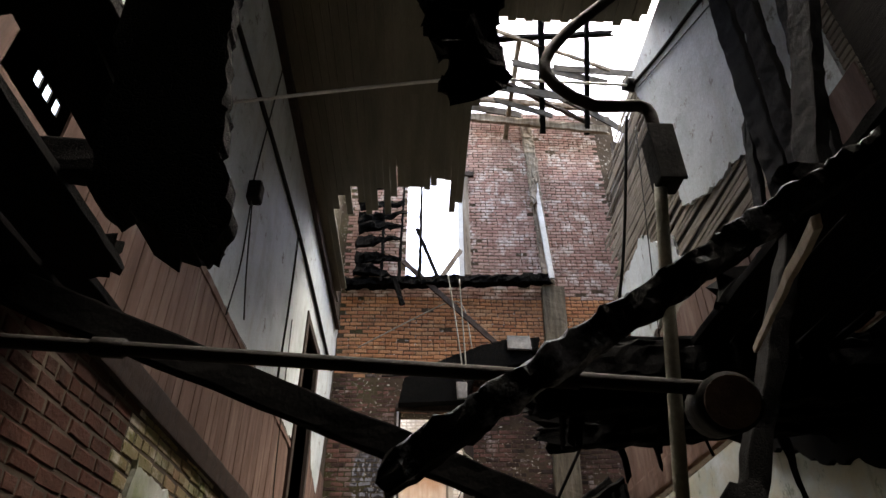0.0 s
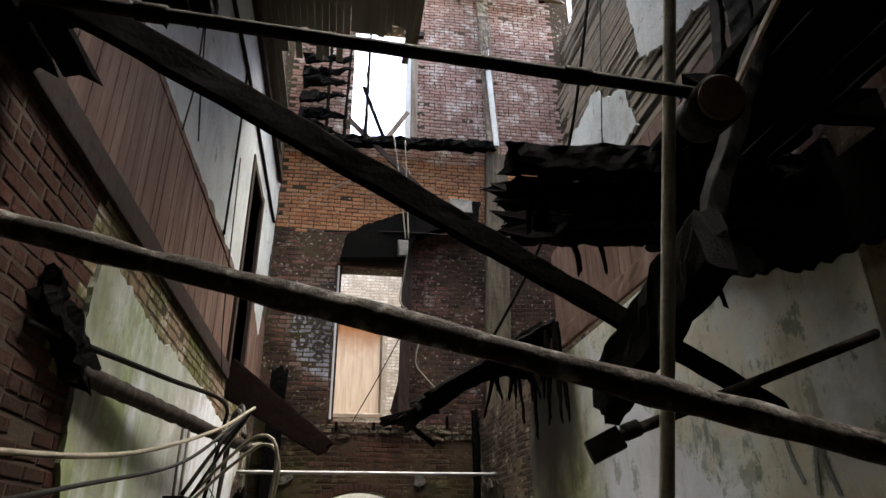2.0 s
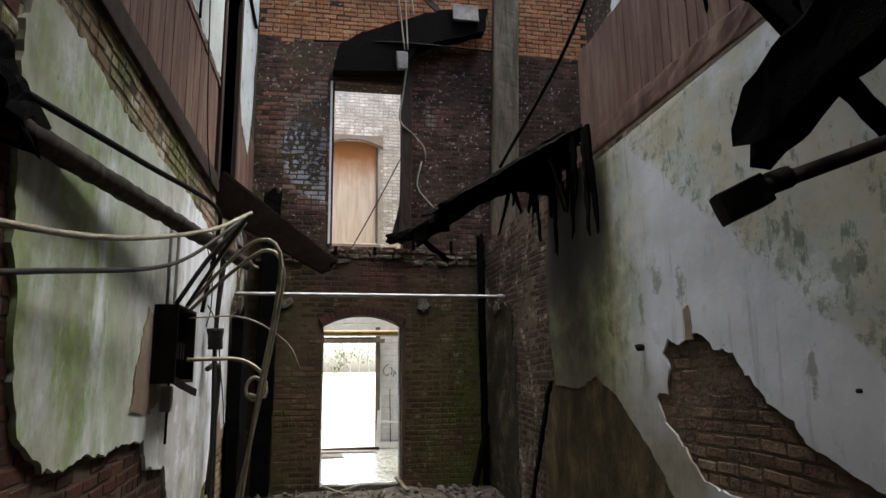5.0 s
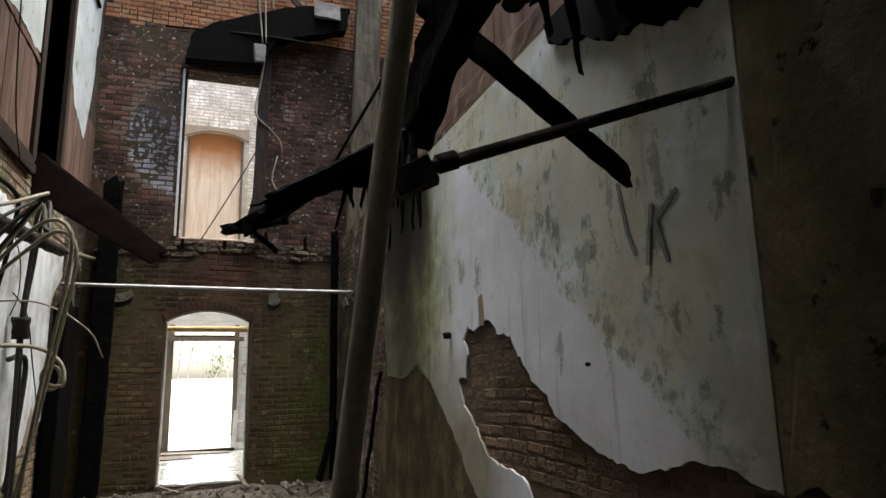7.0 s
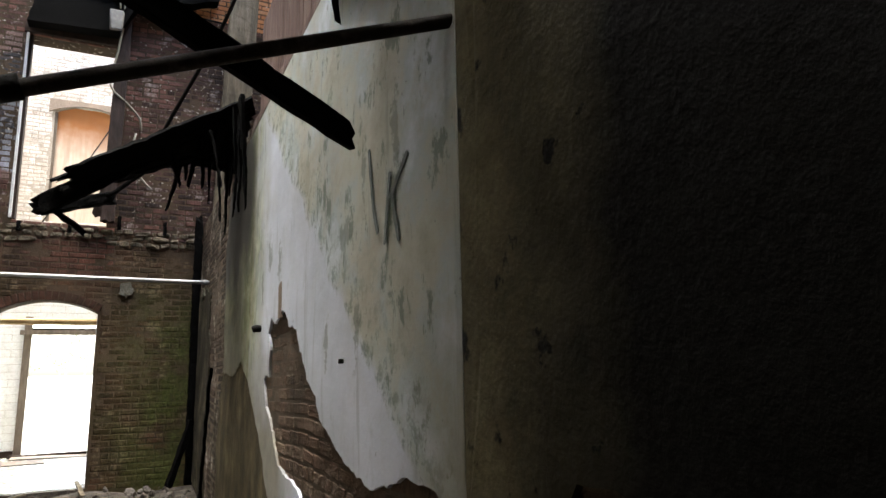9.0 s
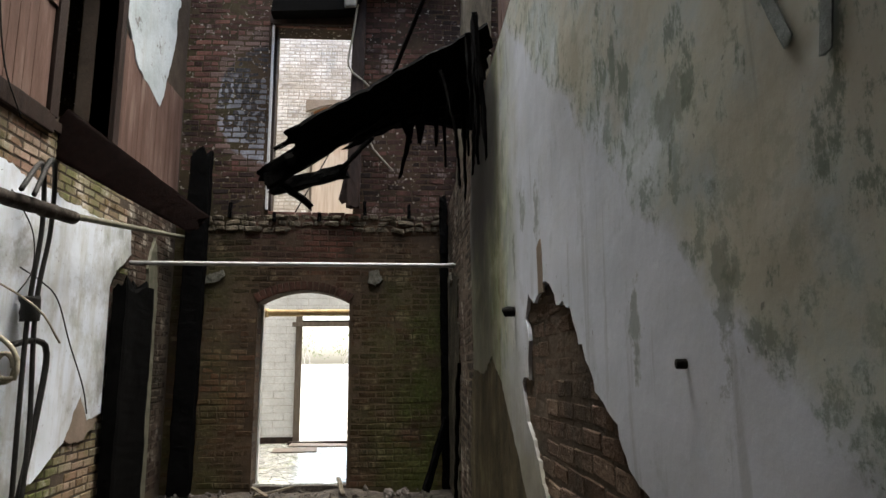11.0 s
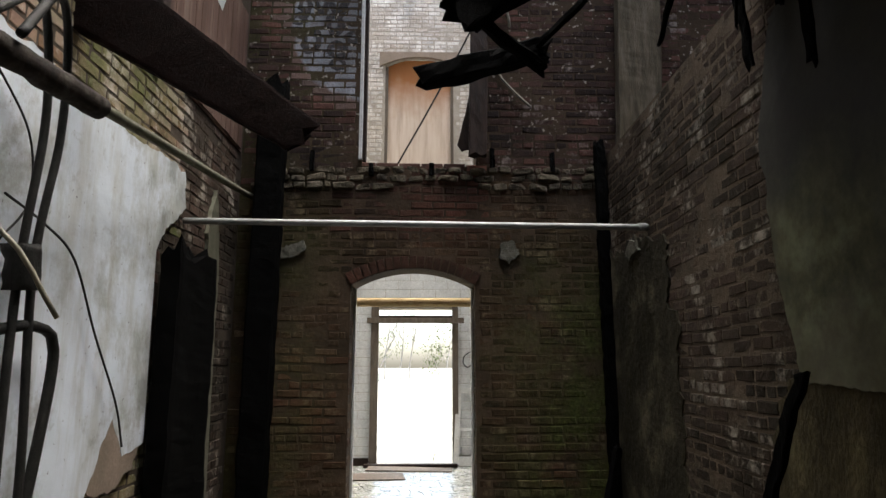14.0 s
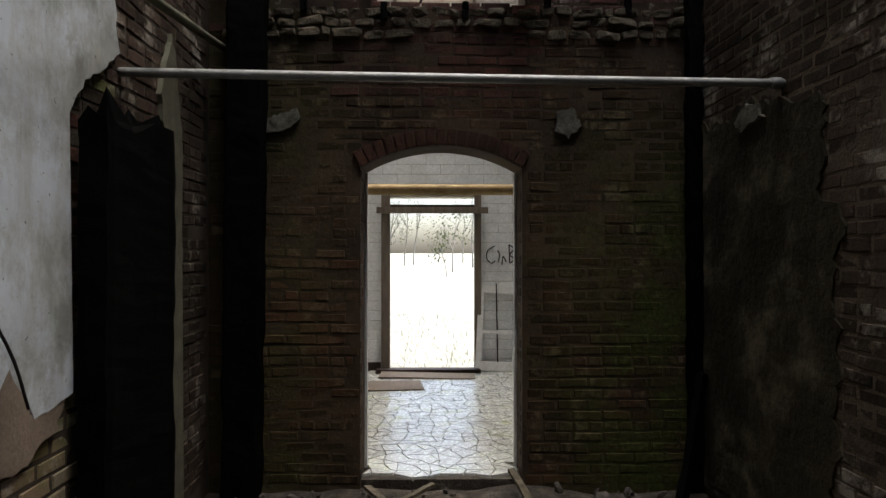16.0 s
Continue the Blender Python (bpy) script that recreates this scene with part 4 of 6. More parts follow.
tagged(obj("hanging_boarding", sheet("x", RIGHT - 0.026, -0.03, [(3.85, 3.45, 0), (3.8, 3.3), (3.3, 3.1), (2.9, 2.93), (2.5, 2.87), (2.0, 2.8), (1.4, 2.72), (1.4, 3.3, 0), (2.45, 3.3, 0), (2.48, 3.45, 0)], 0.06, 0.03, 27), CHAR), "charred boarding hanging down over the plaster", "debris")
fs = thing("floor_stub", (2.4, 2.8, 3.2), "charred stub of floor boards jutting from the wall", "floor stub")
random.seed(71)
for i in range(11):
    yy = 2.48 + 0.045 * i + random.uniform(-0.03, 0.03)
    zz = 3.03 + random.uniform(-0.02, 0.26)
    wpart("plank", beam((2.55, yy + 0.12, zz + 0.14), (0.86 + random.uniform(0.0, 0.5) + (0.25 if zz > 3.2 else 0), yy, zz), 0.09, random.uniform(0.06, 0.12), 0.02, 0.04, 0, 0.12, seed=140 + i, scale=14), CHAR, fs)
for i in range(9):
    x = random.uniform(0.95, 1.9)
    wpart("splinter", beam((x, 2.6 + random.uniform(-0.1, 0.1), 3.08), (x + random.uniform(-0.05, 0.05), 2.6, 3.0 - random.uniform(0.02, 0.12)), 0.05, 0.02, 0.008, 0.02, 0, 0.03, roll=30 * i, seed=160 + i, taper=0.5), CHAR, fs)
timber("hanging_slab", (1.2, 2.5, 2.2), (1.16, 1.6, 2.43), 0.08, 0.2, "charred slab of boards hanging from the deck", CHAR, "board", rough=0.02, end0=0.1, seed=12)

timber("slab_hanger", (1.17, 1.66, 2.45), (1.62, 1.75, 3.36), 0.05, 0.06, "charred splinter holding a hanging slab", CHAR, "splinter", rough=0.012, seed=13)

timber("burnt_lump", (-1.02, 2.95, 2.7), (-0.995, 3.48, 2.45), 0.1, 0.17, "burnt lump of wood where a pipe breaks off", CHAR, "debris", rough=0.03, step=0.03, end0=0.08, end1=0.08, seed=14, scale=11)

# ---- wall coverings ----
structure("plaster_left", sheet("x", LEFT, 0.03, [(3.5, 3.12), (3.47, 2.8), (3.52, 2.3), (3.6, 1.94), (3.74, 1.36), (4.0, 1.18), (4.5, 1.21), (5.1, 1.19), (5.5, 1.18), (5.6, 0.98),
                                                  (6.1, 0.94), (6.22, 0.66), (6.6, 0.3), (7.2, 0.25), (7.96, 0.67), (8.26, 0.86), (8.48, 1.2), (8.63, 0.97), (8.9, 1.02, 0), (8.86, 2.24), (9.31, 2.63), (9.24, 2.89), (8.2, 2.86),
                                                  (7.6, 2.9), (6.5, 3.0), (5.4, 3.0), (4.6, 3.02), (4.1, 3.05)], 0.045, 0.04, 3), PLASTER_L, "white plaster stained with green algae, broken at its edges", "plaster")
structure("plaster_scar", sheet("x", LEFT + 0.03, 0.008, [(5.38, 2.0), (5.66, 1.9), (5.75, 1.4), (5.55, 1.33), (5.12, 1.36), (5.2, 1.6)], 0.05, 0.03, 8), PLASTER_COAT, "bare brown undercoat where plaster has flaked", "plaster")
structure("plaster_coat_left", sheet("x", LEFT, 0.02, [(8.2, 0.85), (8.24, 1.1), (8.42, 1.3), (8.56, 1.22), (8.6, 1.0), (8.86, 1.02), (8.8, 0.88), (8.5, 0.78)], 0.05, 0.03, 51), PLASTER_COAT, "bare brown coat beside the broken white plaster", "plaster")
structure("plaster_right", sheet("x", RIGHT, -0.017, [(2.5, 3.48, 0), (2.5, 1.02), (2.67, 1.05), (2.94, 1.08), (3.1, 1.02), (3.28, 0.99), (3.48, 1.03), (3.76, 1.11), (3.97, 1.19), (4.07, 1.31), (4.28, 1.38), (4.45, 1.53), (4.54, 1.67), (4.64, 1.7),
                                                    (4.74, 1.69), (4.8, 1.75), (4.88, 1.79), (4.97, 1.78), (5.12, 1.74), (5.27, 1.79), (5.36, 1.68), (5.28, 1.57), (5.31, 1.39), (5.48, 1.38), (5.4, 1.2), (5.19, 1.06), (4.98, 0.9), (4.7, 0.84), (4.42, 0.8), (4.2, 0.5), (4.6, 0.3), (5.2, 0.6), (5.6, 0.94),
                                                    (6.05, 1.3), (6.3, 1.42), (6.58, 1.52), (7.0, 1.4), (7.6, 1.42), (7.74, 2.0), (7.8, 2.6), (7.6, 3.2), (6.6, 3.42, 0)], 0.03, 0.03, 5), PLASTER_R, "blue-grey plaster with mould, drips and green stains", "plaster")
structure("plaster_undercoat", sheet("x", RIGHT, -0.011, [(5.2, 0.0, 0), (7.9, 0.0), (8.1, 0.6), (7.75, 1.42), (7.0, 1.5), (6.5, 1.62), (5.9, 1.4), (5.4, 0.9), (5.1, 0.5)], 0.1, 0.04, 6), UNDERCOAT, "brown plaster undercoat low on the wall", "plaster")
structure("plaster_streak", sheet("x", RIGHT - 0.018, -0.005, [(4.94, 1.76), (5.04, 1.76), (5.03, 1.88), (5.04, 1.96), (4.98, 1.99), (4.96, 1.9)], 0.012, 0.02, 9), PLASTER_COAT, "narrow brown scar above the broken plaster", "plaster")
# small fixtures on the right plaster: a knob and a bolt head
tagged(obj("wall_hook", tube([(RIGHT - 0.02, 5.64, 1.73), (RIGHT - 0.06, 5.64, 1.73), (RIGHT - 0.075, 5.645, 1.725)], 0.026, 12, 0.02, 0.008), PIPE_DARK, True), "small black iron knob on stained plaster", "hook")
tagged(obj("wall_hook", tube([(RIGHT - 0.02, 3.62, 1.47), (RIGHT - 0.04, 3.62, 1.47)], 0.01, 12, 0.01, 0.004), PIPE_DARK, True), "small rusty bolt head in stained plaster", "hook")
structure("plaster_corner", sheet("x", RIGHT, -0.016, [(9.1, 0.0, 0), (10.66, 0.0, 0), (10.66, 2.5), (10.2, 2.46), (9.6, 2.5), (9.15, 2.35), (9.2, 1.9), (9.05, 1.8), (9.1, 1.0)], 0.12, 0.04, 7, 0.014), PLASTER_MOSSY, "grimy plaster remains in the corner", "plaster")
structure("plaster_near_right", sheet("x", RIGHT, -0.02, [(-2.6, 3.32, 0), (-2.6, 1.2), (1.3, 1.15), (2.0, 1.2), (2.2, 1.02), (2.4, 1.06), (2.48, 1.0, 0), (2.48, 3.32, 0)], 0.05, 0.04, 21, 0.012), PLASTER_BROWN, "grimy brown plastered pier, its near end shaded in the colour", "wall")
# pale blue plaster of the storey above, left
structure("plaster_upper_left", sheet("x", LEFT, 0.03, [(-2.5, 4.4, 0), (2.9, 4.4), (4.9, 4.5), (7.5, 4.55, 0), (7.5, 6.22, 0), (8.72, 6.22, 0), (8.72, 5.2), (9.1, 4.7), (9.8, 4.5), (10.1, 5.3), (10.3, 6.6), (10.5, 7.48, 0), (-2.5, 7.48, 0)], 0.05, 0.05, 11), PLASTER_BLUE, "pale blue plaster above a wooden dado", "plaster")
wains = structure("wainscot", boxes(((LEFT, -2.5, 3.5), (LEFT + 0.012, 1.62, 4.42)), ((LEFT, 2.05, 3.5), (LEFT + 0.012, 7.5, 4.42)), ((LEFT, 1.62, 3.5), (LEFT + 0.012, 2.05, 3.9)), ((LEFT, 8.74, 3.5), (LEFT + 0.012, 10.6, 4.9))), WOOD_BROWN, "brown boarded dado of the storey above", "wainscot")
structure("baseboard", beam((LEFT + 0.025, -2.5, 3.44), (LEFT + 0.03, 7.58, 3.44), 0.035, 0.16, 0.004, 0.1), WOOD_DARK, "dark baseboard along the lost floor", "baseboard")
structure("dado_rail", beam((LEFT + 0.02, -2.5, 4.42), (LEFT + 0.02, 7.5, 4.47), 0.03, 0.06, 0.006, 0.1), WOOD_BROWN, "worn dado rail", "trim")
structure("cornice", beam((LEFT + 0.05, -2.5, 7.42), (LEFT + 0.05, 10.2, 7.42), 0.09, 0.14, 0.01, 0.12), WOOD_DARK, "dark cornice under the broken ceiling", "trim")
door_upper = structure("door_1", boxes(((LEFT - 0.2, LD[0] - 0.13, 3.5), (LEFT + 0.05, LD[0], 6.22)), bevel=0.006), WOOD_DARK, "dark wooden frame of a lost upper door", "door")
wpart("jamb", boxes(((LEFT - 0.2, LD[1], 3.5), (LEFT + 0.05, LD[1] + 0.12, 6.22)), bevel=0.006), WOOD_DARK, door_upper)
wpart("head", boxes(((LEFT - 0.2, LD[0] + 0.002, 6.1), (LEFT + 0.045, LD[1] - 0.002, 6.22)), bevel=0.006), WOOD_DARK, door_upper)
wpart("sill", boxes(((LEFT - 0.3, LD[0] - 0.1, 3.4), (LEFT + 0.03, LD[1] + 0.1, 3.49)), bevel=0.006), WOOD_DARK, door_upper)

# right partition of the storey above: laths, studs, plaster
part_r = structure("wall_partition", boxes(*[((UPR + 0.012, y, 3.5), (UPR + 0.11, y + 0.05, 7.5)) for y in (-2.4, -1.6, -0.8, 0.0, 0.8, 1.6, 2.4, 3.2, 4.0, 4.8, 5.6)]), WOOD_DARK, "bare studs of an upper partition wall", "wall")
structure("wall_partition_back", boxes(((UPR + 0.13, -2.5, 3.5), (UPR + 0.15, 6.2, 7.5))), ROOF_DARK, "dark boarding behind the laths", "wall")
random.seed(5)
for i in range(68):
    z = 4.15 + i * 0.05
    end = 6.15 + 0.35 * noise.noise(Vector((i * 0.35, 0, 0))) + random.uniform(-0.18, 0.25)
    if z > 6.9:
        end -= (z - 6.9) * 2.2
    droop = random.uniform(-0.02, 0.02) - (0.12 if random.random() < 0.12 else 0)
    ob = under(obj("lath", beam((UPR, 2.2, z), (UPR - random.uniform(0, 0.02), end, z + droop), 0.009, 0.037, 0.003, 0.4, 0, 0.04, seed=i), LATH), part_r)
structure("plaster_upper_right", sheet("x", UPR - 0.006, -0.022, [(2.3, 4.3), (2.9, 4.3), (3.0, 5.0), (3.45, 5.2), (3.9, 5.3), (4.3, 5.5), (4.35, 6.2), (4.5, 6.9), (4.65, 7.49, 0), (2.3, 7.49, 0)], 0.06, 0.04, 13), PLASTER_BLUE, "pale blue plaster flaking off laths", "plaster")
structure("plaster_upper_patch", sheet("x", UPR - 0.006, -0.022, [(4.5, 4.95), (5.3, 4.9), (6.1, 4.8), (6.05, 5.8), (5.3, 5.85), (4.7, 5.5)], 0.09, 0.04, 15), PLASTER_BLUE, "torn patch of pale blue plaster", "plaster")
wr = structure("wainscot_right", boxes(((UPR - 0.03, 2.2, 3.6), (UPR - 0.018, 6.95, 4.78))), WOOD_BROWN, "brown boarded dado above the thick wall", "wainscot")
structure("baseboard_right", beam((UPR - 0.07, 2.2, 3.66), (UPR - 0.05, 7.1, 3.72), 0.04, 0.2, 0.01, 0.1, 0, 0.08), WOOD_BROWN, "weathered baseboard on the ledge", "baseboard")
bme = {}
for wall, y0, y1, x0, z0, z1, sgn in ((wains, 2.2, 7.48, LEFT + 0.012, 3.52, 4.42, 1), (wains, 8.76, 10.6, LEFT + 0.012, 3.52, 4.9, 1), (wr, 3.6, 6.95, UPR - 0.03, 3.8, 4.78, -1)):
    key = (z0, z1)
    if key not in bme:
        bm = boxes(((0, 0.003, z0), (0.012, 0.117, z1)), bevel=0.003)
        bme[key] = bpy.data.meshes.new("board")
        bm.to_mesh(bme[key])
        bm.free()
        bme[key].materials.append(WOOD_BROWN)
    y = y0
    while y + 0.12 <= y1:
        ob = new("board", bme[key])
        ob.parent = wall
        ob.matrix_basis = Matrix.Translation((x0 - (0.012 if sgn < 0 else 0) + sgn * random.uniform(0, 0.004), y, random.uniform(-0.01, 0.01)))
        y += 0.12

# ---- floor remains overhead ----


def deck(name, outline, z, label, seed):
    t = thing(name, (outline[0][0], outline[0][1], z), label, "floor")
    x0, x1 = min(p[0] for p in outline), max(p[0] for p in outline)
    rnd = random.Random(seed)
    x = x0
    while x < x1 - 0.04:
        w = min(rnd.uniform(0.12, 0.16), x1 - x)
        ends = []
        n = len(outline)
        for i in range(n):
            a, b = outline[i], outline[(i + 1) % n]
            if min(a[0], b[0]) <= x + w / 2 < max(a[0], b[0]):
                ends.append(a[1] + (b[1] - a[1]) * (x + w / 2 - a[0]) / (b[0] - a[0]))
        if len(ends) >= 2:
            wpart("board", beam((x + w / 2, min(ends), z + 0.02), (x + w / 2 + rnd.uniform(-0.01, 0.01), max(ends) + rnd.uniform(-0.08, 0.08), z + rnd.uniform(0.01, 0.03)), w - 0.006, 0.035, 0.006, 0.09, 0, 0.1, seed=seed * 30 + len(ends) + x), CHAR, t)
        x += w
    return t


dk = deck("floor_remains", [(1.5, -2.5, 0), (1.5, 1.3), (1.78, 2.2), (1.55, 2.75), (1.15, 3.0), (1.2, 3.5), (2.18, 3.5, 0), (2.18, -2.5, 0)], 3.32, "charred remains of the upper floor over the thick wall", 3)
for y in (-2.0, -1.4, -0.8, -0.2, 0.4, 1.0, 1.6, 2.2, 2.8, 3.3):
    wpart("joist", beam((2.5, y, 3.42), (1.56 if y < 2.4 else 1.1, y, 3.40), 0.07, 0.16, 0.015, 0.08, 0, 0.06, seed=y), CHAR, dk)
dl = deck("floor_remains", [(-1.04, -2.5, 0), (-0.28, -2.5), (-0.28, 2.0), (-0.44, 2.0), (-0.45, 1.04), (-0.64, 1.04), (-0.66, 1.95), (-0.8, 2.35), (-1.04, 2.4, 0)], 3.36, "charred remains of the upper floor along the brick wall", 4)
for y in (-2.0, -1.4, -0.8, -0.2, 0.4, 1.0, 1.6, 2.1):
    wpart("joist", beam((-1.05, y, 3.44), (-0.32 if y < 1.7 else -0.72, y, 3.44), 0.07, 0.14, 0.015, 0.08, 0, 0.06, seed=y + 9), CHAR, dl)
# never in view: a deck added overhead to block light on the near end
shade_deck = deck("floor_remains", [(-0.28, -2.5, 0), (-0.28, 0.2), (1.5, 0.2), (1.5, -2.5)], 3.53, "unseen boards added to keep light off the near end", 6)
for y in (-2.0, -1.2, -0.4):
    wpart("joist", beam((-0.5, y, 3.45), (1.7, y, 3.45), 0.07, 0.14, 0.012, 0.1, seed=y + 20), CHAR, shade_deck)
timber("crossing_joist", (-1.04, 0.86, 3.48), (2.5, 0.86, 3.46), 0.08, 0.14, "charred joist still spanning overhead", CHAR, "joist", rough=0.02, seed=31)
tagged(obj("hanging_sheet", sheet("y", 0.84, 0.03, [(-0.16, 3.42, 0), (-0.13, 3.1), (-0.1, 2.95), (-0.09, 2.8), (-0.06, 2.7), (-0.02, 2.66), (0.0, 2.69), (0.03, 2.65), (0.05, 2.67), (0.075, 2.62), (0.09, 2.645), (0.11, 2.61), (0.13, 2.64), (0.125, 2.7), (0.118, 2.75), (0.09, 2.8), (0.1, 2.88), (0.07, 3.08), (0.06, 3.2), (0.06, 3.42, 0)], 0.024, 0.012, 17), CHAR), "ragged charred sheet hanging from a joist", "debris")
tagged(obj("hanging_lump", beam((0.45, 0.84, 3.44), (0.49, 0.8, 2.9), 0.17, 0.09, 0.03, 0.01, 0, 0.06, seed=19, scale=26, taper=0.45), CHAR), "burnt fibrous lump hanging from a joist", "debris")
timber("painted_stick", (0.86, 0.68, 2.56), (1.28, 1.6, 2.85), 0.01, 0.016, "thin board with worn pale paint on one edge", WOOD_GREY, "stick", rough=0.002, end0=0.02, seed=20)
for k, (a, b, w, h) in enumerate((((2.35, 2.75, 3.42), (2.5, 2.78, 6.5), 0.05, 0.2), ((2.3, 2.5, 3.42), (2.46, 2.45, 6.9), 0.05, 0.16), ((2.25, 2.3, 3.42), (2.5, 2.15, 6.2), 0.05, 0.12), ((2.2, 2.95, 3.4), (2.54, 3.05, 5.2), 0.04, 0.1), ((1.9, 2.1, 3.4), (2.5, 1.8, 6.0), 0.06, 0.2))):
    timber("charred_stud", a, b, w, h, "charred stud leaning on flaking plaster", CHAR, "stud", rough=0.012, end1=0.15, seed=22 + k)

# hanging deck beside the second joist
hd = thing("collapsed_deck", (2.45, 7.2, 3.4), "charred deck collapsed against the thick wall", "debris")
random.seed(9)
for i in range(20):
    y = 6.7 + i * 0.05
    x1 = 1.05 + 0.05 * i + random.uniform(-0.15, 0.25)
    k = (2.55 - x1) / 1.75
    wpart("plank", beam((2.5, y, 3.85 - 0.02 * i), (x1, y + random.uniform(-0.1, 0.1), 3.85 - 0.98 * k + random.uniform(-0.06, 0.05)), random.uniform(0.1, 0.22), 0.03, 0.018, 0.05, 0, 0.14, roll=random.uniform(-35, 35), seed=40 + i), CHAR, hd)
for i in range(15):
    x = random.choice((random.uniform(1.5, 2.42), random.uniform(2.1, 2.42)))
    y = random.uniform(6.6, 7.4)
    top = 3.72 - 0.6 * (2.45 - x)
    wpart("splinter", beam((x, y, top), (x + random.uniform(-0.1, 0.1), y + random.uniform(-0.1, 0.1), top - random.uniform(0.12, 0.5)), 0.05, 0.025, 0.01, 0.05, 0, 0.05, roll=random.uniform(0, 90), seed=60 + i, taper=0.5), CHAR, hd)
for i in range(9):
    y = random.uniform(6.1, 7.7)
    wpart("splinter", beam((random.uniform(2.3, 2.42), y, 3.7), (random.uniform(2.33, 2.41), y + random.uniform(-0.06, 0.06), random.uniform(2.62, 3.2)), 0.035, 0.12, 0.014, 0.05, 0, 0.08, seed=180 + i, taper=0.45), CHAR, hd)
timber("joist_splinter", (0.94, 6.92, 2.8), (1.18, 6.96, 2.62), 0.03, 0.05, "charred splinter hanging under a joist tip", CHAR, "splinter", rough=0.02, end1=0.05, seed=80)
for i, (x, y, dz) in enumerate(((1.3, 2.95, 0.45), (1.55, 3.2, 0.3), (1.1, 3.05, 0.25), (2.3, 3.35, 0.45), (2.38, 3.1, 0.25), (2.2, 3.45, 0.2))):
    wpart("splinter", beam((x, y, 3.34), (x + 0.03, y, 3.34 - dz), 0.06, 0.03, 0.012, 0.04, 0, 0.05, roll=40 * i, seed=90 + i, taper=0.4), CHAR, dk)
timber("hanging_plank", (0.735, 7.82, 2.965), (1.38, 7.82, 3.14), 0.1, 0.11, "short charred plank hanging under the deck", CHAR, "plank", rough=0.015, end0=0.05, end1=0.05, seed=81)
timber("plank_hanger", (1.3, 7.8, 3.12), (1.62, 7.4, 3.3), 0.03, 0.03, "charred splinter holding a plank", CHAR, "splinter", rough=0.008, seed=82)

# ---- end wall details ----
w2 = structure("window_frame_2", boxes(((D2[0] - 0.035, FAR - 0.03, 3.46), (D2[0] - 0.002, FAR + 0.12, 6.06)), bevel=0.004), WHITE_PAINT, "remains of a white and dark door frame", "door frame")
wpart("stile", boxes(((D2[0] + 0.001, FAR + 0.02, 3.46), (D2[0] + 0.03, FAR + 0.12, 6.06)), bevel=0.004), WOOD_DARK, w2)
wpart("lintel", beam((D2[0] - 0.06, FAR + 0.05, 6.13), (D2[1] + 0.12, FAR + 0.05, 6.14), 0.2, 0.14, 0.008, 0.1), WOOD_DARK, w2, "scorched red-brown lintel")
wpart("jamb_post", beam((1.22, FAR - 0.12, 3.47), (1.28, FAR - 0.1, 6.6), 0.17, 0.1, 0.008, 0.1, 0.03, 0.05), WOOD_DARK, w2)
wpart("loose_slat", beam((1.1, FAR - 0.05, 3.55), (1.22, FAR - 0.1, 4.05), 0.16, 0.03, 0.008, 0.08, 0.04, 0.04), WOOD_DARK, w2)
tagged(obj("burnt_hood", sheet("y", FAR - 0.3, 0.2, [(0.1, 6.1, 0), (1.2, 6.16, 0), (1.4, 6.6), (2.5, 6.95), (2.56, 7.35), (1.9, 7.28), (1.3, 7.08), (0.9, 6.92), (0.5, 6.74), (0.2, 6.55)], 0.03, 0.06, 33), CHAR), "charred hood panel above the doorway", "panel")
tagged(obj("duct_box", boxes(((1.98, FAR - 0.36, 7.08), (2.4, FAR - 0.31, 7.34)), jit=0.02, bevel=0.008), LAMP_WHITE), "dented pale metal box on the burnt hood", "box")
pipe_thing("thin_rod", [(-0.2, FAR - 0.2, 6.62), (1.2, FAR - 0.32, 6.63), (2.66, FAR - 0.2, 6.66)], 0.014, PIPE_DARK, "thin dark rod over the doorway", "rod")
tagged(obj("lamp_socket", boxes(((1.08, FAR - 0.4, 6.17), (1.24, FAR - 0.3, 6.46)), jit=0.02, bevel=0.02), LAMP_WHITE), "pale broken lamp socket hanging above the doorway", "lamp socket")
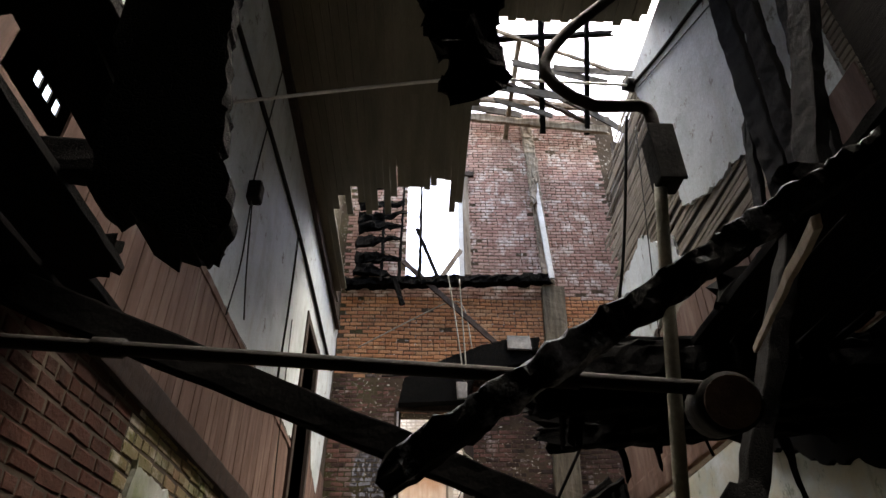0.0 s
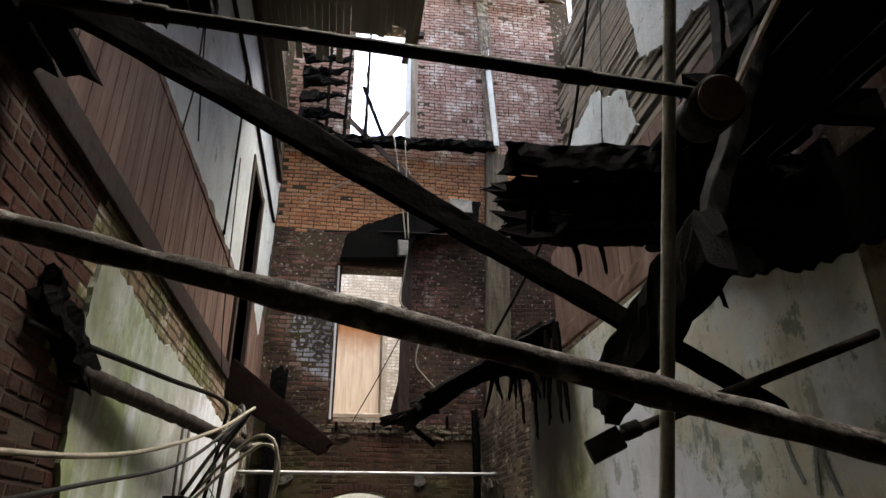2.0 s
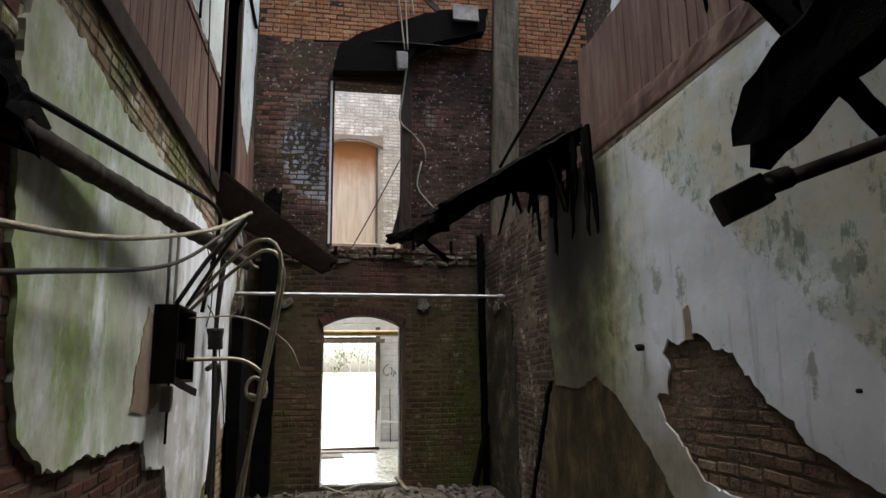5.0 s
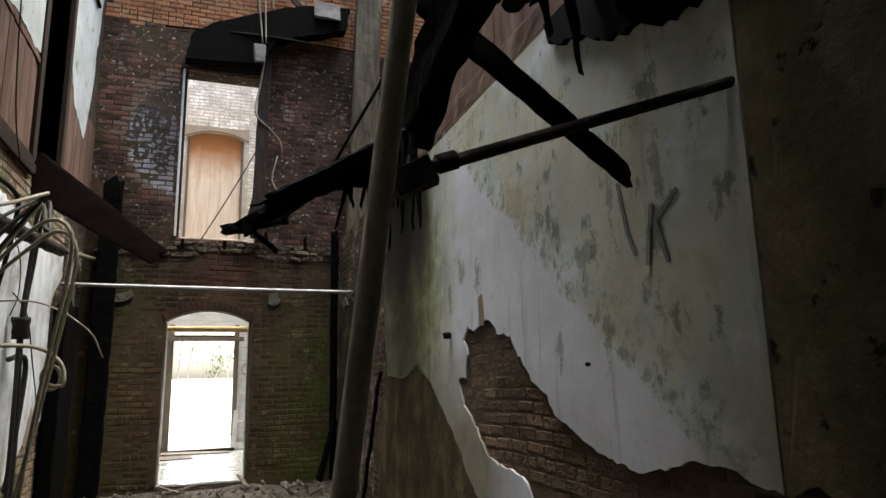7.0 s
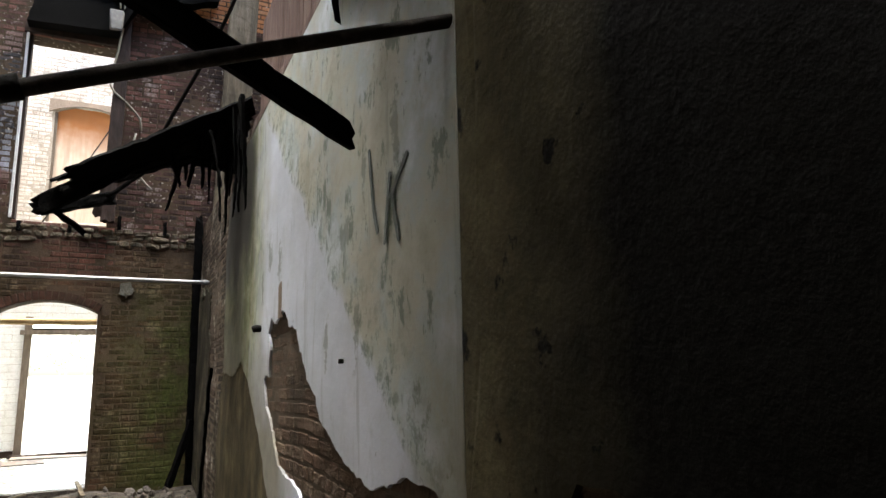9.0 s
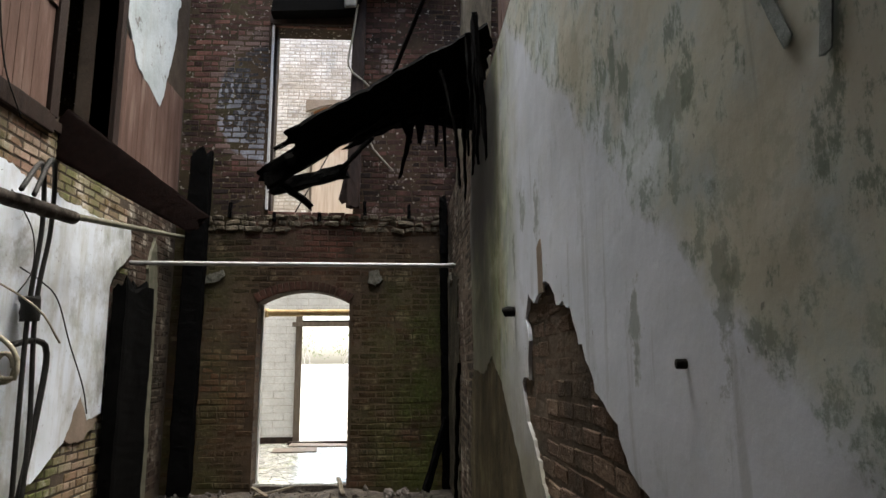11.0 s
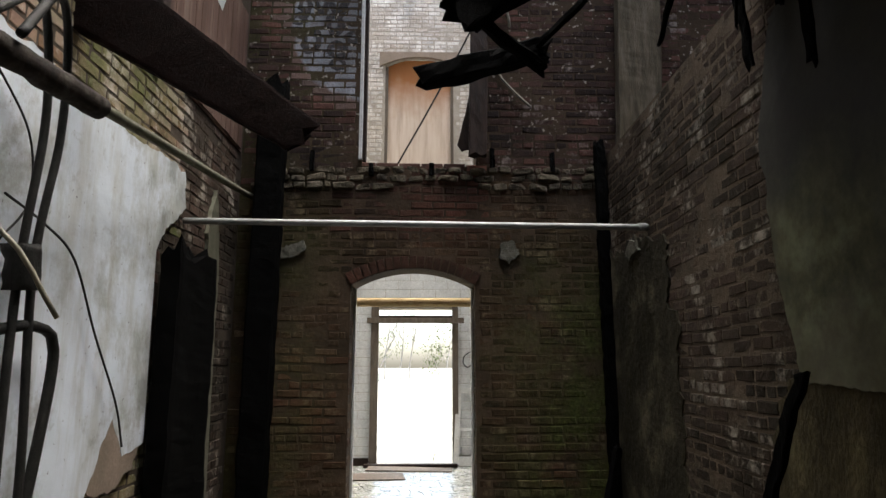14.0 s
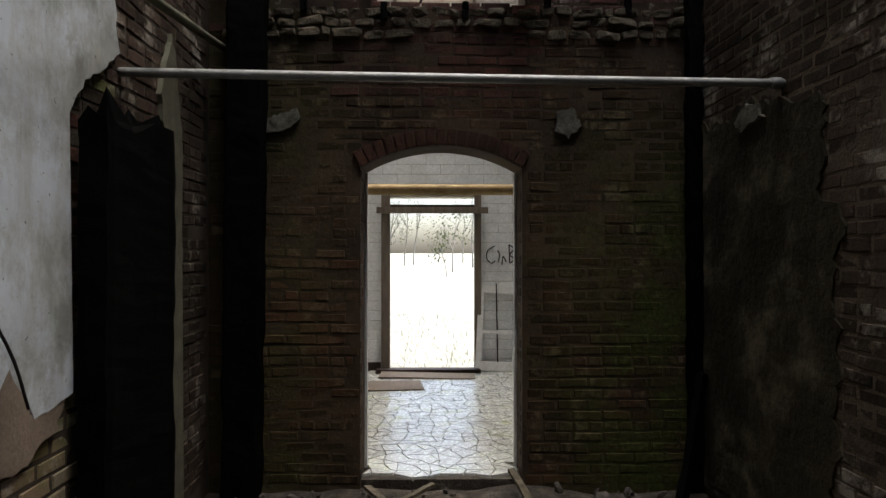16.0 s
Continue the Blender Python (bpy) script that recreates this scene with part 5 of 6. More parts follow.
for pts, r, mat, nm, lab in (
        ([(0.95, FAR - 0.35, 8.6), (1.08, FAR - 0.35, 7.6), (1.2, FAR - 0.35, 6.5)], 0.011, CABLE_PALE, "cable", "pale cable hanging above the doorway"),
        ([(1.16, FAR - 0.36, 8.5), (1.2, FAR - 0.36, 7.6), (1.25, FAR - 0.36, 6.5)], 0.011, CABLE_PALE, "cable", "pale cable hanging above the doorway"),
        ([(-0.65, FAR - 0.1, 7.2), (0.3, FAR - 0.15, 7.75), (1.0, FAR - 0.2, 8.1), (1.25, FAR - 0.2, 7.95), (1.36, FAR - 0.3, 7.1)], 0.011, CABLE_PALE, "cable", "pale cable looped on the end wall"),
        ([(1.27, FAR - 0.2, 6.48), (1.2, FAR - 0.22, 5.9), (1.14, FAR - 0.2, 5.4), (1.35, FAR - 0.14, 5.2), (1.53, FAR - 0.06, 5.02), (1.56, FAR - 0.03, 4.85)], 0.014, CABLE_PALE, "cable", "pale kinked cable beside the door frame"),
        ([(1.5, FAR - 0.03, 4.8), (1.43, FAR - 0.03, 4.4), (1.6, FAR - 0.04, 4.15), (1.74, FAR - 0.1, 3.98)], 0.012, CABLE_PALE, "cable", "pale cable end on sooted brick"),
        ([(1.2, FAR + 0.04, 4.9), (0.8, FAR + 0.06, 4.1), (0.45, FAR + 0.06, 3.44)], 0.009, CABLE_DARK, "cable", "dark cable slanting through the doorway"),
        ([(LEFT + 0.05, 2.6, 6.25), (LEFT + 0.05, 6.1, 6.55), (LEFT + 0.05, 10.0, 6.5)], 0.022, PIPE_DARK, "conduit", "dark conduit along pale blue plaster"),
        ([(LEFT + 0.05, 6.26, 6.55), (LEFT + 0.05, 6.3, 5.6), (LEFT + 0.05, 6.26, 4.5)], 0.012, PIPE_DARK, "conduit", "dark conduit dropping down the plaster"),
        ([(LEFT + 0.04, 6.6, 5.6), (LEFT + 0.06, 6.62, 4.6), (LEFT + 0.06, 6.8, 3.7), (LEFT + 0.06, 7.1, 3.3)], 0.006, CABLE_DARK, "cable", "thin dark wire hanging over the dado"),
        ([(LEFT + 0.06, 4.33, 5.5), (LEFT + 0.07, 4.36, 4.9), (LEFT + 0.06, 4.3, 4.4)], 0.006, CABLE_DARK, "cable", "thin wires under a wall box"),
        ([(LEFT + 0.06, 4.36, 5.5), (LEFT + 0.07, 4.55, 4.9), (LEFT + 0.06, 4.75, 4.6)], 0.006, CABLE_DARK, "cable", "thin wires under a wall box"),
        ([(LEFT + 0.04, 4.34, 5.65), (LEFT + 0.05, 4.4, 6.5), (LEFT + 0.05, 4.5, 7.4)], 0.007, CABLE_DARK, "cable", "thin wire rising from a wall box"),
        ([(LEFT, 3.41, 5.64), (0.6, 3.75, 6.35), (1.4, 4.2, 6.9), (UPR, 4.63, 7.37)], 0.013, WHITE_PAINT, "rod", "pale rod spanning high across the room"),
        ([(UPR - 0.04, 4.6, 7.35), (UPR - 0.04, 3.9, 7.0), (UPR - 0.04, 3.1, 6.65), (UPR - 0.04, 2.4, 6.3)], 0.018, PIPE_DARK, "conduit", "dark conduit on flaking plaster"),
        ([(UPR - 0.04, 4.5, 7.2), (UPR - 0.04, 2.9, 6.4)], 0.006, CABLE_DARK, "cable", "thin wire beside a conduit"),
        ([(UPR - 0.05, 4.9, 7.2), (UPR - 0.2, 5.5, 5.6), (2.25, 6.2, 4.6), (1.75, 7.0, 3.55)], 0.017, PIPE_DARK, "rod", "thin dark rod slanting down from the partition"),
        ([(UPR - 0.05, 4.75, 6.9), (UPR - 0.1, 5.0, 5.4), (UPR - 0.1, 5.2, 4.6)], 0.006, CABLE_DARK, "cable", "thin wire hanging over laths")):
    tagged(obj(nm, tube(pts, r, 8, 0.08), mat, True), lab, nm)
t = thing("wall_box", (LEFT + 0.03, 4.33, 5.57), "dark metal box fixed on pale blue plaster", "wall box")
wpart("body", boxes(((LEFT + 0.02, 4.27, 5.48), (LEFT + 0.13, 4.39, 5.66)), bevel=0.008), PIPE_DARK, t)
wpart("cover", boxes(((LEFT + 0.131, 4.28, 5.49), (LEFT + 0.137, 4.38, 5.65)), bevel=0.002), PIPE_RUST, t)
t = thing("conduit_fitting", (UPR - 0.06, 4.63, 7.37), "round dark conduit fitting on flaking plaster", "fitting")
wpart("body", tube([(UPR - 0.02, 4.63, 7.37), (UPR - 0.12, 4.6, 7.36)], 0.075, 14, 0.03), PIPE_DARK, t, smooth=True)
# dark blocks standing for shade in the lost joists' pockets, and their crumbled ledge
for x, z in ((-0.37, 3.45), (1.37, 3.48), (1.95, 3.44), (0.2, 3.36), (0.78, 3.36)):
    tagged(obj("joist_stub", beam((x, FAR - 0.035, z), (x, FAR + 0.02, z), 0.045, 0.2 if z > 3.4 else 0.12, 0.006, 0.02, 0.02), CHAR), "dark block standing for the shade of an empty joist pocket", "joist stub", "joist stubs in the end wall")
random.seed(14)
lt = bmesh.new()
for row in range(3):
    x = -0.95 + 0.1 * row
    while x < 2.4:
        w = random.uniform(0.07, 0.23)
        if random.random() > 0.14:
            z = 3.2 + 0.078 * row + random.uniform(-0.008, 0.008)
            out = random.uniform(0.012, 0.035) * (1.2 if row < 2 else 0.9)
            bb = bmesh.ops.create_icosphere(lt, subdivisions=2, radius=1.0)["verts"]
            m = Matrix.Translation((x + w / 2, FAR + 0.01, z)) @ Matrix.Rotation(random.gauss(0, 0.05), 4, "Y")
            for v in bb:
                q = v.co
                q = Vector([math.copysign(abs(c) ** 0.35, c) for c in q])
                v.co = m @ Vector((q.x * (w / 2 - 0.006), q.y * (0.01 + out), q.z * 0.031))
        x += w
for v in lt.verts:
    v.co += noise.noise_vector(v.co * 17) * 0.014 + noise.noise_vector(v.co * 5) * 0.03
lg = obj("ledge", lt, LEDGE)
lg.parent = wall_far
tagged(lg, "crumbled mortar ledge", kind="stuff")
for k, (pl, out) in enumerate((("y", [(-0.66, 2.5), (-0.5, 2.52), (-0.4, 2.58), (-0.42, 2.66), (-0.58, 2.62), (-0.66, 2.6)]), ("y", [(1.42, 2.5), (1.52, 2.44), (1.62, 2.54), (1.56, 2.66), (1.44, 2.64)]))):
    structure("plaster_scrap", sheet(pl, FAR, -0.028, out, 0.04, 0.02, 40 + k), SCRAP, "pale scrap of plaster on grimy brick", "plaster")
structure("plaster_scrap_corner", sheet("x", RIGHT - 0.03, -0.016, [(9.7, 2.4), (9.95, 2.36), (10.05, 2.44), (9.9, 2.54), (9.75, 2.5)], 0.05, 0.02, 44), SCRAP, "pale scrap of plaster in the corner", "plaster")
structure("plaster_strip", sheet("x", LEFT, 0.035, [(9.8, 0.0, 0), (10.14, 0.0, 0), (10.12, 1.5), (10.1, 2.4), (9.95, 2.95), (9.82, 2.6), (9.84, 1.4)], 0.03, 0.05, 45), PIPE_PALE, "mossy pale plaster strip by the corner", "plaster")
w3 = structure("window_frame_3", boxes(((D3[1] - 0.03, FAR - 0.03, 8.56), (D3[1] + 0.07, FAR + 0.1, 11.3)), bevel=0.004), WHITE_PAINT, "white side board of the top doorway", "door frame")
wpart("stile", boxes(((D3[1] + 0.075, FAR - 0.05, 8.8), (D3[1] + 0.2, FAR - 0.012, 11.3)), bevel=0.004), WOOD_POST, w3)
wpart("head", boxes(((D3[1] - 0.1, FAR - 0.08, 11.3), (D3[1] + 0.32, FAR - 0.012, 11.42)), bevel=0.004), WOOD_DARK, w3)
timber("slanting_board", (0.1, FAR - 0.25, 8.95), (1.8, FAR - 0.22, 7.25), 0.03, 0.1, "scorched board slanting down the end wall", WOOD_DARK, "board", rough=0.006, seed=50)
timber("slanting_board", (1.22, FAR - 0.15, 9.3), (0.8, FAR - 0.15, 8.6), 0.03, 0.09, "scorched board leaning in the top doorway", WOOD_POST, "board", rough=0.006, seed=51)
random.seed(17)
bs = thing("burnt_studs", (-0.4, FAR - 0.3, 8.6), "burnt studs and blocking in the top storey", "studs")
for x in (-0.3, 0.03, 0.42):
    wpart("stud", beam((x, FAR - 0.3, 8.45), (x + random.uniform(-0.1, 0.05), FAR - 0.3, random.uniform(10.4, 12.0)), 0.06, 0.08, 0.02, 0.08, 0, 0.1, seed=x, taper=0.6), CHAR, bs)
for z in (8.72, 9.02, 9.33, 9.62, 9.95, 10.3, 10.7):
    wpart("block", beam((-0.8, FAR - 0.32, z + random.uniform(-0.1, 0.1)), (random.uniform(-0.1, 0.15), FAR - 0.32, z + random.uniform(-0.15, 0.15)), 0.1, 0.25, 0.07, 0.06, 0, 0.1, seed=z, taper=0.3, scale=6), CHAR, bs)
wpart("brace", beam((0.35, FAR - 0.28, 9.7), (0.75, FAR - 0.28, 8.6), 0.05, 0.06, 0.008, 0.1), CHAR, bs)
wpart("stub", beam((-0.05, FAR - 0.33, 8.5), (0.12, FAR - 0.33, 7.95), 0.09, 0.07, 0.015, 0.06, 0, 0.05), CHAR, bs)
# roof timbers against the sky
for k, (a, b, w, h, m) in enumerate((((0.6, 10.3, 12.85), (4.5, 10.3, 12.45), 0.08, 0.2, WOOD_POST), ((0.9, 10.1, 13.2), (4.5, 10.1, 12.9), 0.06, 0.16, WOOD_POST), ((1.6, 9.4, 13.3), (4.4, 10.4, 12.6), 0.07, 0.1, WOOD_DARK),
                                      ((2.3, 10.69, 12.5), (2.5, 9.0, 13.9), 0.1, 0.1, WOOD_POST), ((3.1, 10.4, 12.4), (2.9, 8.4, 14.4), 0.12, 0.16, CHAR), ((4.1, 10.4, 12.4), (3.9, 8.4, 14.4), 0.1, 0.14, CHAR), ((1.9, 9.0, 13.8), (4.5, 8.9, 14.0), 0.1, 0.1, CHAR), ((0.9, 8.6, 14.1), (4.5, 9.4, 13.4), 0.05, 0.09, WOOD_POST))):
    timber("rafter", a, b, w, h, "broken roof timber against the open sky" if m != CHAR else "charred roof timber against the open sky", m, "rafter", rough=0.02, step=0.12, end1=0.1, seed=100 + k)
for k, (x, y, z, l, w) in enumerate(((1.15, 9.5, 13.25, 1.5, 0.2), (1.5, 9.1, 13.5, 1.9, 0.22), (2.35, 8.6, 13.6, 2.1, 0.2), (2.6, 9.0, 13.5, 1.5, 0.16), (3.3, 8.8, 13.7, 1.9, 0.2), (3.6, 9.3, 13.3, 1.3, 0.2), (2.0, 9.3, 13.2, 1.2, 0.14))):
    timber("roof_board", (x, y + 0.6, z - 0.3), (x + l, y + 0.6 + random.uniform(-0.3, 0.5), z - 0.3 + random.uniform(-0.5, 0.5)), 0.03, w, "broken sooty roof board hanging in the gap", ROOF_DARK, "board", rough=0.012, step=0.1, end0=0.12, end1=0.12, seed=170 + k)
timber("stud_splinter", (2.72, 10.4, 10.4), (2.86, 10.42, 11.6), 0.1, 0.16, "splintered bundle of laths nailed to a stud", WOOD_POST, "splinter", rough=0.05, end0=0.1, end1=0.1, seed=112)
timber("stud_board", (2.92, 10.4, 8.6), (2.8, 10.42, 11.0), 0.1, 0.05, "pale painted board on a stud", WHITE_PAINT, "board", rough=0.006, seed=113)

# ---- electrical box and cables on the left ----
t = thing("fuse_box", (-0.95, 5.8, 1.5), "blackened open fuse box hanging on plaster", "fuse box")
wpart("case", boxes(((-1.01, 5.5, 1.52), (-0.99, 6.1, 2.03)), ((-0.99, 5.5, 1.52), (-0.86, 5.52, 2.03)), ((-0.99, 6.08, 1.52), (-0.86, 6.1, 2.03)), ((-0.99, 5.52, 2.01), (-0.86, 6.08, 2.03)), ((-0.99, 5.52, 1.52), (-0.86, 6.08, 1.54)), bevel=0.004), PIPE_DARK, t)
wpart("flap", beam((-0.87, 5.52, 1.54), (-0.8, 5.9, 1.45), 0.01, 0.05, 0.003, 0.05), PIPE_DARK, t)
for k in range(6):
    wpart("fuse", boxes(((-0.975, 5.57 + 0.085 * k, 1.68), (-0.92, 5.62 + 0.085 * k, 1.8)), bevel=0.008), PIPE_DARK, t)
wpart("lug", boxes(((-1.0, 5.75, 1.33), (-0.93, 5.83, 1.5)), bevel=0.008), PIPE_GREY, t)
HUB = (-0.46, 5.76, 2.72)
for pts, r, mat, lab in (
        ([(-1.03, 1.6, 1.98), (-0.95, 2.6, 2.0), (-0.8, 3.75, 2.12), (-0.62, 5.0, 2.42), HUB], 0.013, CABLE_PALE, "pale cable sagging from the fuse box cluster"),
        ([(-1.03, 2.2, 1.74), (-0.96, 3.55, 1.95), (-0.78, 4.9, 2.2), (-0.56, 5.6, 2.58), HUB], 0.012, CABLE_DARK, "dark cable sagging along the wall"),
        ([HUB, (-0.62, 5.72, 2.45), (-0.85, 5.7, 2.04)], 0.012, CABLE_DARK, "dark cable dropping into a fuse box"),
        ([(-0.5, 5.8, 2.66), (-0.66, 5.8, 2.4), (-0.88, 5.82, 2.04)], 0.012, CABLE_PALE, "pale cable dropping into a fuse box"),
        ([(-0.52, 5.74, 2.64), (-0.72, 5.66, 2.36), (-0.9, 5.6, 2.04)], 0.016, CABLE_DARK, "dark cable dropping into a fuse box"),
        ([(-0.9, 5.9, 2.04), (-0.6, 5.6, 2.3), (-0.36, 5.4, 2.45), (-0.22, 5.36, 2.36), (-0.24, 5.42, 2.0), (-0.36, 5.55, 1.3), (-0.5, 5.8, 0.3)], 0.013, CABLE_PALE, "pale cable looping out of a fuse box"),
        ([(-0.88, 5.95, 2.03), (-0.56, 5.7, 2.28), (-0.32, 5.5, 2.4), (-0.2, 5.46, 2.26), (-0.26, 5.55, 1.8), (-0.42, 5.7, 1.0), (-0.6, 5.9, 0.2)], 0.013, CABLE_PALE, "pale cable looping out of a fuse box"),
        ([(-0.9, 6.0, 1.98), (-0.5, 6.0, 1.98), (-0.2, 6.1, 1.8), (-0.1, 6.2, 1.6)], 0.006, CABLE_PALE, "thin wire poking out of a fuse box"),
        ([(-0.9, 6.05, 1.68), (-0.55, 6.2, 1.68), (-0.38, 6.25, 1.56), (-0.36, 6.25, 1.4), (-0.48, 6.25, 1.42)], 0.015, CABLE_PALE, "pale curled cable end"),
        ([(-1.0, 5.78, 2.62), (-1.0, 5.78, 2.03)], 0.012, PIPE_GREY, "short conduit into a fuse box"),
        ([(-1.0, 6.02, 2.7), (-1.0, 6.0, 2.03)], 0.012, PIPE_GREY, "short conduit into a fuse box"),
        ([(-1.0, 5.98, 1.52), (-1.0, 5.98, 1.1)], 0.009, PIPE_DARK, "conduit below a fuse box"),
        ([(-0.64, 6.6, 2.62), (-0.76, 7.0, 2.92), (-0.86, 7.25, 2.86), (-0.9, 7.36, 2.5), (-0.92, 7.33, 1.9), (-0.9, 7.3, 1.2), (-0.9, 7.34, 0.2)], 0.018, CABLE_DARK, "dark cable looped over an iron pipe"),
        ([(-0.64, 6.75, 2.62), (-0.74, 7.1, 2.98), (-0.84, 7.36, 2.9), (-0.9, 7.48, 2.5), (-0.93, 7.44, 1.9), (-0.9, 7.46, 1.0), (-0.88, 7.4, 0.2)], 0.018, CABLE_DARK, "dark cable looped over an iron pipe"),
        ([(-0.95, 7.2, 1.62), (-0.93, 7.5, 1.66), (-0.92, 7.64, 1.56), (-0.93, 7.6, 1.1), (-0.95, 7.5, 0.5)], 0.024, CABLE_DARK, "thick dark cable curving down the plaster"),
        ([(-0.995, 7.3, 2.2), (-0.99, 7.59, 2.13), (-0.985, 7.85, 2.01), (-0.98, 8.1, 1.66), (-0.98, 8.4, 1.29), (-0.98, 8.52, 1.04)], 0.006, CABLE_DARK, "thin dark wire hanging on white plaster"),
        ([(-1.0, 7.1, 2.75), (-0.99, 7.4, 2.5), (-0.99, 7.45, 2.2), (-1.0, 7.3, 2.0)], 0.005, CABLE_DARK, "thin looping wire on white plaster")):
    tagged(obj("cable", tube(pts, r, 8, 0.05), mat, True), lab, "cable")
tagged(obj("insulator", tube([(-0.92, 7.34, 1.99), (-0.92, 7.36, 1.8)], 0.07, 12, 0.03, 0.02), CABLE_DARK, True), "dark insulator knob where cables cross", "insulator")

ring = []
for i in range(37):
    a = 2 * math.pi * i / 15
    ring.append((-0.44 + 0.062 * math.cos(a), 6.25 + 0.0012 * i, 1.46 + 0.085 * math.sin(a)))
tagged(obj("cable_coil", tube(ring, 0.012, 8, 0.02), CABLE_PALE, True), "small pale coil of cable under a fuse box", "cable")

# ---- sprayed letters on the right plaster ----
GX = RIGHT - 0.021
INK = plain_material("spray_ink_green_grey", (0.13, 0.155, 0.145), (0.27, 0.3, 0.285), 12, 70, 0.8)
t = thing("sprayed_letters", (GX, 3.1, 1.9), "faded dark letters IK sprayed on plaster", "graffiti")
for a, b in (((3.28, 2.31), (3.23, 2.06)), ((3.23, 2.06), (3.18, 1.95)), ((3.045, 2.15), (3.1, 1.9)), ((2.87, 2.18), (3.04, 2.06)), ((3.03, 2.08), (2.96, 1.88))):
    wpart("stroke", beam((GX, a[0], a[1]), (GX, b[0], b[1]), 0.003, 0.026, 0.0012, 0.02, 0.01, 0.01), INK, t)

# ---- floor debris ----
random.seed(33)
rb = bmesh.new()
for i in range(620):
    y = random.choice((random.uniform(8.6, 10.62), random.uniform(0.5, 10.6)))
    x = random.uniform(-0.95, 2.4)
    s = random.choice((0.01, 0.015, 0.022, 0.035)) * random.uniform(0.7, 1.4)
    if D1[0] - 0.1 < x < D1[1] + 0.1 and y > 10.2:
        s *= 0.5
    bmesh.ops.create_icosphere(rb, subdivisions=1, radius=1.0, matrix=Matrix.Translation((x, y, -0.055 + (0.18 * max(0, min(1, (7 - y) / 5))) + s * 0.25)) @ Euler((random.uniform(0, 6), random.uniform(0, 6), 0)).to_matrix().to_4x4() @ Matrix.Diagonal((s * random.uniform(1, 2.2), s, s * random.uniform(0.4, 0.8), 1)))
for v in rb.verts:
    v.co += noise.noise_vector(v.co * 40) * 0.008
tagged(obj("rubble", rb, RUBBLE), "scattered rubble of brick and plaster", "rubble", kind="stuff")
for k, (a, b, w) in enumerate((((0.36, 10.05, 0.0), (0.1, 10.5, 0.02), 0.05), ((0.2, 10.1, 0.0), (0.55, 10.6, 0.0), 0.04), ((1.2, 10.1, 0.0), (1.1, 10.6, 0.1), 0.05))):
    timber("floor_lath", a, b, w, 0.025, "broken lath lying in the rubble", WOOD_STUD, "lath", rough=0.006, seed=120 + k)
for k, (a, b, w, h) in enumerate((((2.3, 7.35, 1.45), (2.34, 8.3, 0.0), 0.03, 0.07), ((2.42, 10.5, 0.8), (2.15, 10.2, 0.0), 0.05, 0.1))):
    timber("leaning_timber", a, b, w, h, "charred timber leaning in the corner" if k else "charred stick leaning on the thick wall", CHAR, "timber", rough=0.012, end0=0.05, seed=130 + k)

# ---- annex ----
ex = structure("door_2", boxes(((-0.16, END - 0.09, 0.0), (-0.04, END - 0.016, 2.5)), bevel=0.005), FRAME_WOOD, "grey-brown frame of the outer doorway", "door frame")
wpart("post", boxes(((1.115, END - 0.09, 0.0), (1.21, END - 0.016, 2.5)), bevel=0.005), FRAME_WOOD, ex)
wpart("crossbar", boxes(((-0.22, END - 0.16, 2.165), (1.3, END - 0.092, 2.25)), bevel=0.005), FRAME_WOOD, ex)
wpart("transom_bar", boxes(((-0.04, END - 0.06, 2.255), (1.115, END - 0.02, 2.29)), bevel=0.003), WOOD_DARK, ex)
wpart("threshold", boxes(((-0.22, END - 0.3, 0.008), (1.18, END - 0.1, 0.06)), jit=0.01, bevel=0.004), WOOD_DARK, ex)
for k, (x0, y0, x1, y1, z, rz) in enumerate(((-0.32, 13.65, 0.42, 14.15, 0.01, 6), (-0.15, 14.35, 1.1, 14.68, 0.012, -2))):
    ob = obj("grey_board", boxes(((-(x1 - x0) / 2, -(y1 - y0) / 2, 0), ((x1 - x0) / 2, (y1 - y0) / 2, 0.018)), jit=0.006, bevel=0.002), FRAME_WOOD)
    ob.matrix_world = pose((x0 + x1) / 2, (y0 + y1) / 2, z, 1, 0.6, rz)
    tagged(ob, "flat grey panel lying on the paving", "panel")
dp = thing("door_leaf", (1.38, END - 0.12, 0.0), "white screen door leaf leaning on the blocks", "door leaf")
for nm, lo, hi in (("stile", (1.12, 0, 0.02), (1.2, 0.03, 1.17)), ("stile", (1.62, 0, 0.02), (1.7, 0.03, 1.17)), ("rail", (1.2, 0.002, 1.08), (1.62, 0.028, 1.17)), ("rail", (1.2, 0.002, 0.02), (1.62, 0.028, 0.14)), ("rail", (1.2, 0.002, 0.52), (1.62, 0.028, 0.57))):
    ob = obj(nm, boxes((Vector(lo) - Vector((1.38, 0, 0)), Vector(hi) - Vector((1.38, 0, 0))), bevel=0.003), WHITE_PAINT)
    ob.parent = dp
dp.matrix_world = pose(1.38, END - 0.17, 0.0, -6, 3, 0)
tagged(obj("thin_rod", tube([(1.44, END - 0.06, 0.02), (1.42, END - 0.05, 1.2)], 0.008, 8, 0.1), PIPE_DARK), "thin dark rod leaning on white blocks", "rod")
t = thing("sprayed_scrawl", (1.45, END - 0.02, 1.6), "black sprayed scrawl on white blocks", "graffiti")
INKB = plain_material("spray_ink_black", (0.02, 0.02, 0.02), (0.07, 0.07, 0.07), 12, 70, 0.8)
